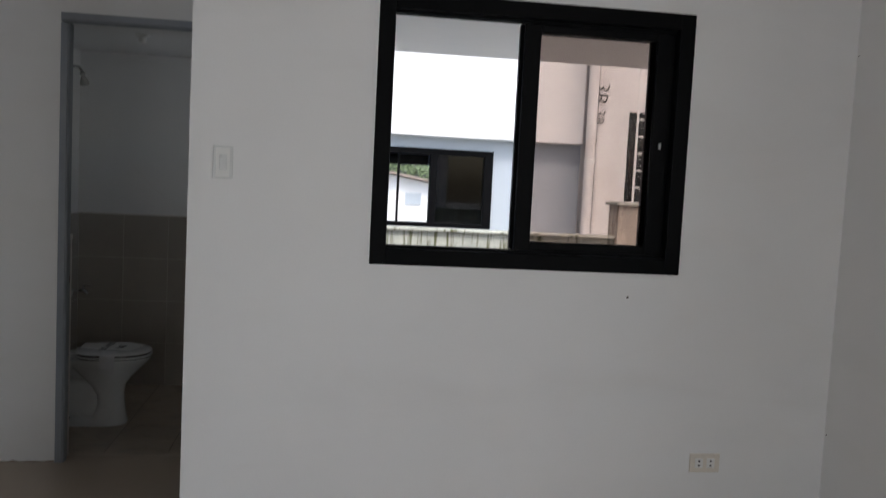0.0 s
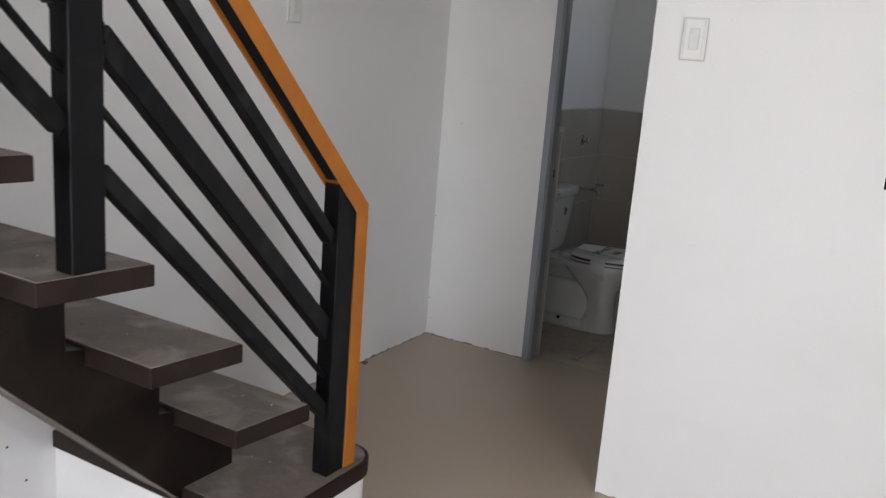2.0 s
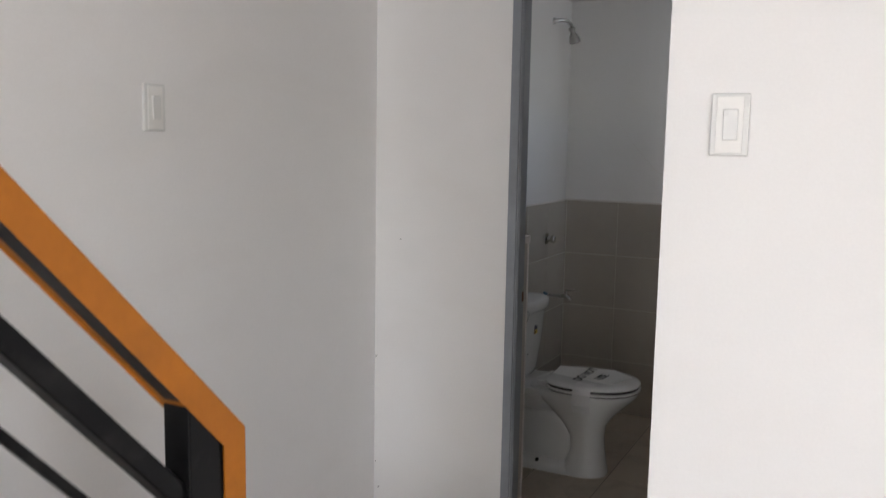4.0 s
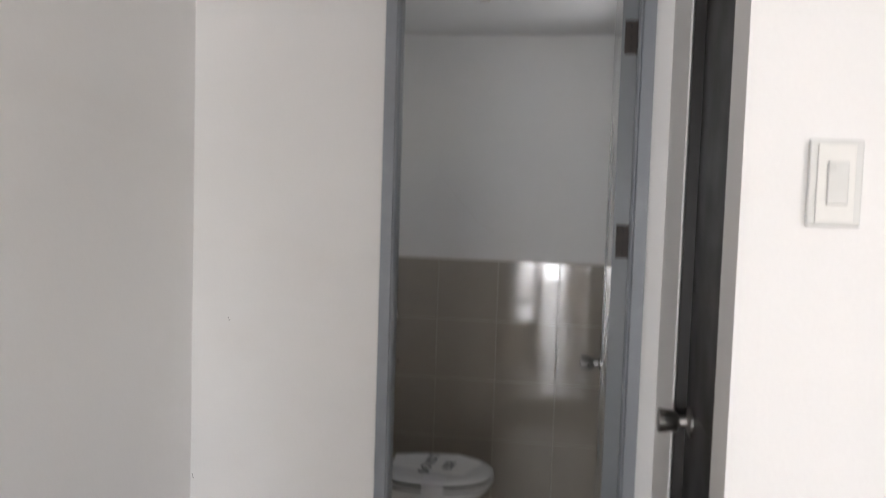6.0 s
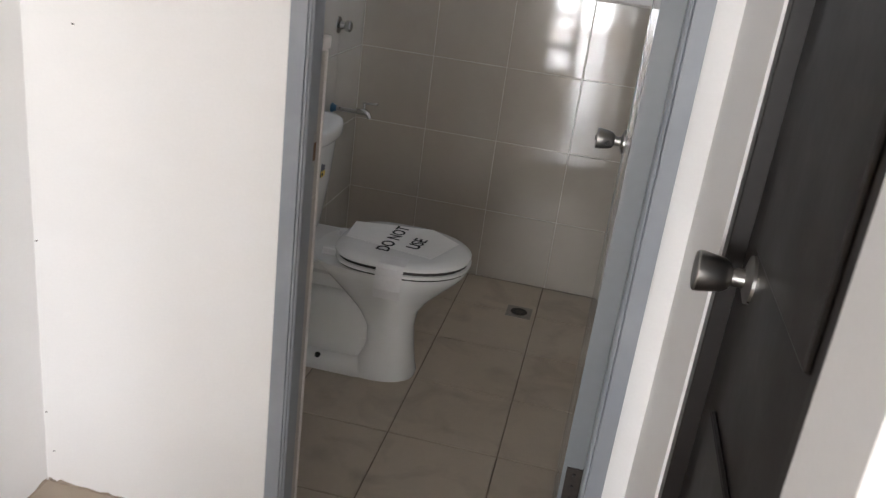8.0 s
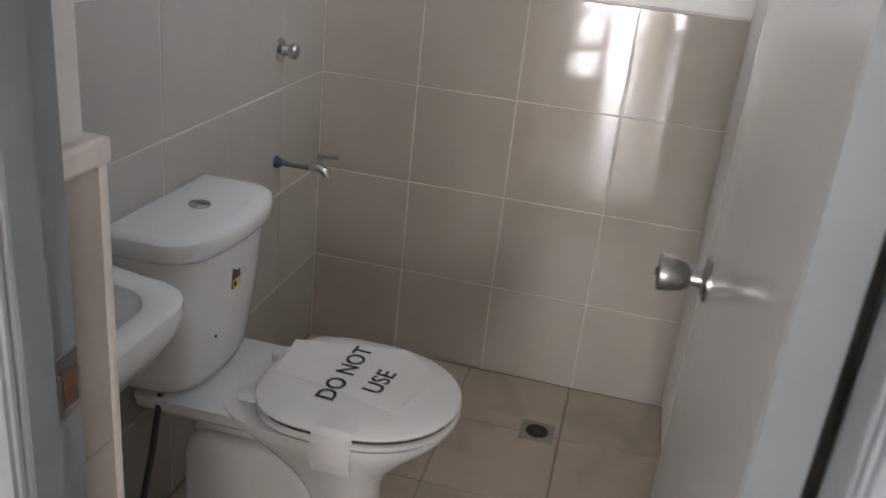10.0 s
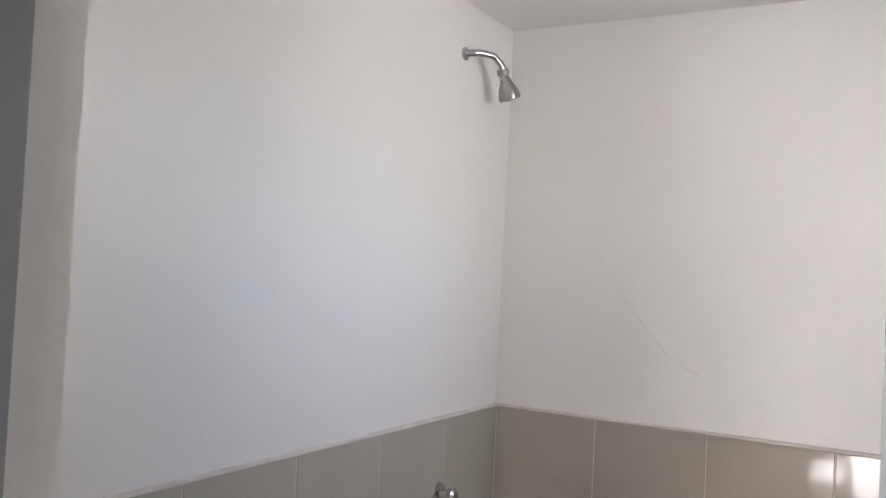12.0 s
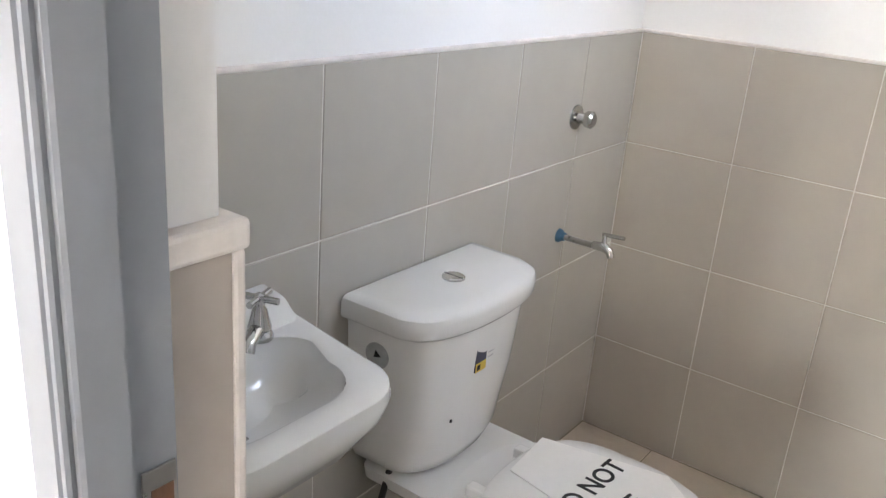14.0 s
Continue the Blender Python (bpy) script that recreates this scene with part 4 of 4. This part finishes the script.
bm = bmesh.new()
add_tube(bm, ((XL + 0.10, 2.59, 0.614), (XL + 0.13, 2.59, 0.616), (XL + 0.146, 2.59, 0.608), (XL + 0.152, 2.59, 0.594)), (0.010, 0.013, 0.011, 0.009), 14)
part("spout", bm, CHROME, bib, "", True)
bm = bmesh.new()
add_tube(bm, ((XL + 0.128, 2.59, 0.62), (XL + 0.128, 2.59, 0.648)), 0.006, 10)
add_tube(bm, ((XL + 0.122, 2.59, 0.648), (XL + 0.180, 2.59, 0.652)), 0.005, 10)
part("lever", bm, CHROME, bib, "", True)

shower = thing("wall_shower", (XP, 2.645, 2.07), "grey chrome shower head on a bent arm", "shower")
part("flange", turned((XP, 2.640, 2.075), (1, 0, 0), ((0, 0.018), (0.004, 0.017), (0.007, 0.010)), 20), CHROME, shower, "", True)
bm = bmesh.new()
add_tube(bm, ((XP, 2.640, 2.075), (XP + 0.03, 2.665, 2.082), (XP + 0.055, 2.70, 2.080), (XP + 0.066, 2.725, 2.062), (XP + 0.070, 2.735, 2.045)), 0.0095, 12)
part("arm", bm, CHROME, shower, "", True)
d = Vector((0.12, 0.42, -0.88))
part("nut", turned((XP + 0.068, 2.732, 2.050), d, ((0, 0.013), (0.002, 0.017), (0.016, 0.017), (0.018, 0.012)), 16), STEEL, shower)
hd = part("head", turned(Vector((XP + 0.068, 2.732, 2.050)) + d.normalized() * 0.016, d, ((0, 0.012), (0.016, 0.014), (0.040, 0.026), (0.060, 0.031), (0.068, 0.030)), 24), STEEL, shower, "ribbed grey head", True)
for i in range(9):
    a = 2 * math.pi * i / 8
    r = 0.018 if i < 8 else 0
    c = Vector((XP + 0.068, 2.732, 2.050)) + d.normalized() * 0.084
    u = d.orthogonal().normalized()
    w = d.normalized().cross(u)
    part("nozzle", turned(c + (u * math.cos(a) + w * math.sin(a)) * r, d, ((0, 0.004), (0.002, 0.003)), 8), BLACK_HOLE, hd)
lamp = thing("ceiling_lamp_holder", (-0.60, 2.0, ZBC - 0.05), "small white bulb holder on the bathroom ceiling", "lamp")
part("rose", turned((-0.60, 2.0, ZBC), (0, 0, -1), ((0, 0.045), (0.012, 0.043), (0.018, 0.025), (0.05, 0.021), (0.052, 0.0)), 24), PLASTIC, lamp, "", True)
drain = thing("floor_drain", (-0.362, 2.63, ZB), "square steel floor drain grate in the tiles", "drain")
part("plate", box(-0.412, -0.312, 2.580, 2.680, ZB - 0.002, ZB + 0.003, 0.001), DRAIN, drain)
part("grate", turned((-0.362, 2.63, ZB + 0.003), (0, 0, 1), ((0, 0.034), (0.0008, 0.034)), 24), BRONZE_HINGE, drain)
for i in range(8):
    a = 2 * math.pi * i / 8
    part("hole", turned((-0.362 + 0.022 * math.cos(a), 2.63 + 0.022 * math.sin(a), ZB + 0.0038), (0, 0, 1), ((0, 0.006), (0.0006, 0.006)), 8), BLACK_HOLE, drain)

# ---- outside, behind the window ----
bm = bmesh.new()
gx = [-60, -20, -6, 0.1, 3, 8, 25, 60]
gy = [-60, -12, 0, 4, 9, 12, 18, 40, 200]
gz = {-60: -0.3, -12: -0.3, 0: -0.3, 4: -0.3, 9: -0.3, 12: -0.6, 18: -2.5, 40: -2.6, 200: -2.6}
gv = {(x, y): bm.verts.new((x * (4 if abs(x) == 60 else 1), y, gz[y])) for x in gx for y in gy}
for i in range(len(gx) - 1):
    for j in range(len(gy) - 1):
        bm.faces.new((gv[gx[i], gy[j]], gv[gx[i + 1], gy[j]], gv[gx[i + 1], gy[j + 1]], gv[gx[i], gy[j + 1]]))
tagged(part("ground", bm, GROUND), "grey concrete yard and land behind the house", "ground", "", "structure")
tagged(part("upper_floor_slab", box(0.0, X_RIGHT + 0.15, 0.12, 1.86, 2.20, 2.45, 0.01), NB_WHITE), "white soffit of the upper floor over the yard", "soffit", "", "structure")

fence = thing("yard_fence", (1.5, 3.5, -0.3), "white rendered yard wall streaked with moss", "fence")
part("wall", box(-1.5, 2.86, 3.5, 3.62, -0.3, 1.05, 0.01), FENCE, fence)
part("coping", box(-1.5, 2.86, 3.47, 3.65, 1.05, 1.075, 0.008), FENCE, fence)
part("pillar", box(2.855, 3.12, 3.44, 3.68, -0.3, 1.33, 0.012), RUST_STREAK, fence)
part("pillar_cap", box(2.83, 3.145, 3.41, 3.71, 1.33, 1.36, 0.008), FENCE, fence)

house = thing("neighbour_house", (1.0, 6.5, -0.3), "two-storey neighbour house, white above blue-grey ground floor", "house")
NW = (0.85, 2.385, 0.93, 1.83)
wall("ground_wall", "y", 6.5, 6.65, -3.0, 3.42, -0.3, 2.3, NB_GREY, [NW], parent=house)
wall("rear_wall", "y", 9.6, 9.75, -3.0, 3.42, -0.3, 2.3, NB_GREY, [(1.15, 2.12, 0.5, 1.70)], parent=house)
for x in (-3.0, 3.27):
    part("side_wall", box(x, x + 0.15, 6.65, 9.6, -0.3, 2.3), NB_GREY, house)
part("upper_storey", box(-3.2, 3.40, 6.36, 9.9, 1.962, 5.6, 0.01), NB_WHITE, house, "white rendered upper storey")
part("roof", box(-3.4, 3.7, 6.1, 10.2, 5.6, 5.75, 0.02), ROOF, house)
nw = part("window", box(NW[0], NW[0] + 0.06, 6.48, 6.6, NW[2], NW[3], 0.003), WINDOW_FRAME, house, "black framed sliding window")
for d in ((NW[1] - 0.10, NW[1], NW[2], NW[3]), (NW[0] + 0.06, NW[1] - 0.10, NW[3] - 0.07, NW[3]), (NW[0] + 0.06, NW[1] - 0.10, NW[2], NW[2] + 0.05), (1.655, 1.735, NW[2] + 0.05, NW[3] - 0.07), (1.285, 1.305, NW[2] + 0.05, NW[3] - 0.07)):
    part("frame_bar", box(d[0], d[1], 6.48, 6.6, d[2], d[3], 0.003), WINDOW_FRAME, nw)
pane = part("pane", box(1.735, NW[1] - 0.10, 6.53, 6.536, NW[2] + 0.05, NW[3] - 0.07), DARK_GLASS, nw)
part("blind_box", box(NW[0] + 0.06, 1.655, 6.70, 6.76, 1.64, 1.76), WINDOW_FRAME, house)

annex = thing("neighbour_annex", (4.6, 6.2, -0.3), "off-white neighbour wing with a barred window", "house")
AW = (3.88, 5.0, 1.30, 2.36)
wall("wall", "y", 6.2, 6.35, 3.43, 7.0, -0.3, 5.4, NB_PINK, [AW], parent=annex)
part("roof", box(3.43, 7.2, 6.0, 10.0, 5.4, 5.55), ROOF, annex)
part("rear_wall", box(3.43, 7.0, 9.6, 9.75, -0.3, 5.4), NB_PINK, annex)
part("sill", box(3.72, 5.05, 6.12, 6.2, 1.25, 1.30, 0.006), NB_PINK, annex)
aw = part("window", box(AW[0], AW[1], 6.26, 6.275, AW[2], AW[3]), DARK_GLASS, annex, "dark window pane")
gr = part("window_grille", box(3.90, 3.918, 5.98, 6.0, 1.30, 2.85), NB_WHITE, annex, "white painted window grille")
for x in (4.02, 4.14, 4.26):
    part("post", box(x, x + 0.016, 5.98, 6.0, 1.30, 2.85), NB_WHITE, gr)
for i in range(9):
    part("bar", box(3.918, 4.26, 5.965, 5.98, 1.30 + 0.19 * i, 1.318 + 0.19 * i), NB_WHITE, gr)
cable = thing("cable_conduit", (3.475, 6.17, -0.3), "thin dark cable running down the wall", "cable")
bm = bmesh.new()
add_tube(bm, ((3.50, 6.19, -0.3), (3.498, 6.185, 2.0), (3.502, 6.19, 5.3)), 0.007, 8)
part("cable", bm, RUBBER_AND_GAP, cable, "", True)
pipe = thing("downpipe", (3.42, 6.12, -0.3), "off-white downpipe with a wall bracket", "pipe")
bm = bmesh.new()
add_tube(bm, ((3.42, 6.12, -0.3), (3.42, 6.12, 5.3)), 0.055, 16)
part("pipe", bm, NB_PINK, pipe, "", True)
for z in (0.9, 1.75, 3.0):
    part("collar", turned((3.42, 6.12, z), (0, 0, 1), ((0, 0.062), (0.06, 0.062)), 16), NB_WHITE, pipe)
letters("3B", pose(3.525, 6.178, 2.55, 90, 0, 4) @ pose(0, 0, 0, 0, 0, -97), 0.24, 0, INK, annex, "lettering", -0.012)
letters("3B", pose(3.52, 6.178, 2.28, 90, 0, 4) @ pose(0, 0, 0, 0, 0, -94), 0.17, 0, INK, annex, "lettering", -0.008)

far = thing("far_house", (2.8, 30.0, -2.6), "distant white house with low weathered gable roof", "house")
bm = add_loft(bmesh.new(), [[(x, y, z) for x, z in ((0.0, -2.6), (5.4, -2.6), (5.4, 1.25), (2.9, 1.68), (0.0, 1.25))] for y in (30, 36)])
part("wall", bm, NB_WHITE, far)
for s, (xa, xb) in (((-1), (-0.5, 2.9)), (1, (2.9, 5.9))):
    za, zb = (1.20, 1.72) if s < 0 else (1.72, 1.20)
    part("roof", add_loft(bmesh.new(), [[(xa, y, za), (xb, y, zb), (xb, y, zb + 0.09), (xa, y, za + 0.09)] for y in (29.6, 36.4)]), ROOF, far)
part("window", box(2.15, 2.75, 29.95, 30.0, 0.55, 1.0), NB_GREY, far)
part("window", box(3.5, 4.1, 29.95, 30.0, 0.55, 1.0), NB_GREY, far)
part("window", box(2.15, 2.75, 29.95, 30.0, -1.0, -0.3), NB_GREY, far)
rng = random.Random(4)
for tx, ty in ((-2.0, 44.0), (1.6, 46.0), (4.6, 43.0), (8.0, 47.0)):
    tree = thing("tree", (tx, ty, -2.6), "distant leafy green tree behind the houses", "tree", "far trees")
    bm = bmesh.new()
    add_tube(bm, ((tx, ty, -2.6), (tx + 0.1, ty, -0.8), (tx, ty + 0.1, 1.2)), (0.22, 0.17, 0.08), 8)
    for _ in range(5):
        a = rng.uniform(0, 6.28)
        add_tube(bm, ((tx, ty, -0.4 + rng.uniform(0, 1)), (tx + 1.2 * math.cos(a), ty + 1.2 * math.sin(a), 1.2 + rng.uniform(-0.3, 0.6))), (0.07, 0.03), 6)
    part("trunk", bm, ROOF, tree)
    verts, faces = [], []
    for _ in range(1400):
        a, b, r = rng.uniform(0, 6.28), rng.uniform(-1, 1), rng.uniform(0.5, 1) ** 0.5
        lump = 1 + 0.3 * math.sin(3 * a + tx) * math.cos(2.2 * b)
        c = Vector((tx + 2.1 * lump * r * math.cos(a) * (1 - b * b) ** 0.5, ty + 2.1 * lump * r * math.sin(a) * (1 - b * b) ** 0.5, 1.15 + 1.6 * lump * r * b))
        u = Vector((rng.gauss(0, 1), rng.gauss(0, 1), rng.gauss(0, 1))).normalized() * 0.17
        w = u.orthogonal().normalized() * 0.09
        k = len(verts)
        verts += [c - u, c + w, c + u, c - w]
        faces.append((k, k + 1, k + 2, k + 3))
    me = bpy.data.meshes.new("crown")
    me.from_pydata(verts, [], faces)
    me.materials.append(LEAVES)
    crown = new("crown", me)
    crown.parent = tree
    crown.matrix_parent_inverse = world_of(tree).inverted()

# ---- nail holes and marks on the walls ----


def speck(at, normal, r, label):
    s = thing("nail_hole", at, label, "mark", "nail holes")
    part("hole", turned(at, normal, ((0, r), (0.0012, r * 0.6)), 8), BRONZE_HINGE, s)


for x, z in ((-1.181, 1.068), (-1.27, 0.085), (-1.284, 0.608), (-1.284, 0.188)):
    speck((x, YB, z), (0, -1, 0), 0.0022, "tiny dark nail hole in white paint")
speck((1.706, 0.0, 1.022), (0, -1, 0), 0.005, "tiny dark chip in white paint")

crack = thing("wall_scratch", (-0.77, YP, 1.4), "thin curved brown scratch on white plaster", "mark")
bm = bmesh.new()
add_tube(bm, [(-0.912, YP, 1.574), (-0.885, YP, 1.515), (-0.851, YP, 1.469), (-0.78, YP, 1.387), (-0.704, YP, 1.301), (-0.66, YP, 1.272), (-0.62, YP, 1.261)], [0.0003, 0.0005, 0.0005, 0.0006, 0.0008, 0.0012, 0.0014], 6)
part("scratch", bm, CEMENT_CAP, crack)
for z in (2.03, 0.475):
    speck((X_RIGHT, -0.012, z), (-1, 0, 0), 0.003, "tiny dark nail hole in white paint")
for y, z in ((-1.232, 0.221), (-1.179, 0.098)):
    speck((XW, y, z), (1, 0, 0), 0.004, "tiny dark chip low on the white wall")

# grout smears where the walls meet the floor
rng = random.Random(9)


def smear(axis, fixed, u0, u1, out, label):
    """An uneven thin ridge of old grout along the foot of a wall."""
    bm = bmesh.new()
    rows, u = [], u0
    while u < u1:
        h, w = rng.uniform(0.001, 0.007) * rng.choice((0.4, 1, 1, 1.6)), rng.uniform(0.002, 0.006)
        p = [(fixed, u, -0.001), (fixed, u, h), (fixed + out * w * 0.5, u, h * 0.7), (fixed + out * w, u, 0.0004)]
        rows.append(p if axis == "x" else [(b, a, z) for a, b, z in p])
        u += rng.uniform(0.008, 0.03)
    tagged(part("trim", add_loft(bm, rows), SMEAR), label, "grout line", "", "structure")


smear("x", XW, -0.70, YB - 0.004, 1, "uneven brown grout line at the wall foot")
smear("y", YB, XW + 0.004, DOOR[0] - 0.003, -1, "uneven brown grout line at the wall foot")
smear("y", 0.0, 0.004, X_RIGHT - 0.004, -1, "thin brown grout line at the wall foot")
crumb = thing("mortar_crumb", (-1.272, 0.445, 0.0), "small dark crumb of mortar on the floor", "debris")
bm = bmesh.new()
for dx, dy, q in ((0, 0, 0.011), (0.012, -0.009, 0.008), (0.006, 0.014, 0.007)):
    add_turned(bm, (-1.272 + dx, 0.445 + dy, -0.001), (0.1, 0.05, 1), ((0, q), (q * 0.5, q * 0.85), (q * 0.9, q * 0.3)), 7)
part("crumb", bm, ROUGH_WOOD, crumb)

# ---- tiles, laid last ----


def shared_tile(name, w, h, t, material):
    """A thin tile with eased edges, face towards +z of its own axes."""
    bm = bmesh.new()
    e = 0.0015
    add_loft(bm, [[(-w / 2, -h / 2, 0), (w / 2, -h / 2, 0), (w / 2, h / 2, 0), (-w / 2, h / 2, 0)], [(-w / 2, -h / 2, t - e), (w / 2, -h / 2, t - e), (w / 2, h / 2, t - e), (-w / 2, h / 2, t - e)], [(-w / 2 + e, -h / 2 + e, t), (w / 2 - e, -h / 2 + e, t), (w / 2 - e, h / 2 - e, t), (-w / 2 + e, h / 2 - e, t)]], False, True)
    me = bpy.data.meshes.new(name)
    bmesh.ops.recalc_face_normals(bm, faces=bm.faces)
    bm.to_mesh(me)
    bm.free()
    me.materials.append(material)
    return me


tile_rng = random.Random(7)
wt = thing("wall_tiling", (XL, 2.0, ZB), "glossy greige wall tiles with white grout", "tiling", "", "structure")
part("grout", box(XP, XL - 0.0016, YB + 0.152, YP, ZB, ZT), GROUT, wt, "white grout bed")
part("grout", box(XL - 0.0016, -0.001, YF + 0.0016, YP, ZB, ZT), GROUT, wt, "white grout bed")
part("edge_bead", box(XP, XL + 0.001, YB + 0.152, YP, ZT, ZT + 0.007, 0.002), CEMENT_CAP, wt, "pale cement edge above the tiles")
part("edge_bead", box(XL + 0.001, -0.001, YF - 0.001, YP, ZT, ZT + 0.007, 0.002), CEMENT_CAP, wt, "pale cement edge above the tiles")
TILE = 0.30
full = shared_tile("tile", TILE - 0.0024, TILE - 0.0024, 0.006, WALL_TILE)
sheen_full = shared_tile("tile", TILE - 0.0024, TILE - 0.0024, 0.006, SHEEN_TILE)
n_left = 6
for row in range(4):
    zc = ZT - TILE * (row + 0.5)
    for i in range(n_left):
        y1 = YF - TILE * i
        y0 = max(y1 - TILE, YB + 0.154)
        if y1 - y0 < 0.03:
            continue
        me = sheen_full if y1 - y0 > TILE - 0.01 else shared_tile("tile", y1 - y0 - 0.0035, TILE - 0.0024, 0.006, SHEEN_TILE)
        ob = new("tile", me)
        ob.matrix_basis = Matrix(((0, 0, 1, XL - 0.006), (1, 0, 0, (y0 + y1) / 2), (0, 1, 0, zc), (0, 0, 0, 1))) @ pose(0, 0, 0, tile_rng.uniform(-0.1, 0.1), tile_rng.uniform(-0.1, 0.1), 0)
        ob.parent = wt
        ob.matrix_parent_inverse = world_of(wt).inverted()
    for i in range(4):
        x0 = XL + TILE * i
        x1 = min(x0 + TILE, -0.001)
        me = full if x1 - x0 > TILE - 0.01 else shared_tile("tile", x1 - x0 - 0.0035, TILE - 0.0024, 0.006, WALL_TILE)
        ob = new("tile", me)
        ob.matrix_basis = Matrix(((1, 0, 0, (x0 + x1) / 2), (0, 0, -1, YF + 0.006), (0, 1, 0, zc), (0, 0, 0, 1))) @ pose(0, 0, 0, tile_rng.uniform(-0.03, 0.03), tile_rng.uniform(-0.03, 0.03), 0)
        ob.parent = wt
        ob.matrix_parent_inverse = world_of(wt).inverted()
# bathroom floor
FT = 0.33
edges_x = [v for v in (-0.295 - FT * 2, -0.295 - FT, -0.295) if v > XL + 0.05]
xs = [XL + 0.001, *edges_x, -0.001]
ys = [YB + 0.167, *[2.62 - FT * k for k in (4, 3, 2, 1)], 2.62, YF - 0.001]
for i in range(len(xs) - 1):
    for j in range(len(ys) - 1):
        w, h = xs[i + 1] - xs[i] - 0.004, ys[j + 1] - ys[j] - 0.004
        if w < 0.03 or h < 0.03:
            continue
        ob = new("tile", shared_tile("floor_tile", w, h, 0.006, BATH_FLOOR))
        ob.matrix_basis = pose((xs[i] + xs[i + 1]) / 2, (ys[j] + ys[j + 1]) / 2, ZB - 0.006)
        ob.parent = bath_floor
        ob.matrix_parent_inverse = world_of(bath_floor).inverted()
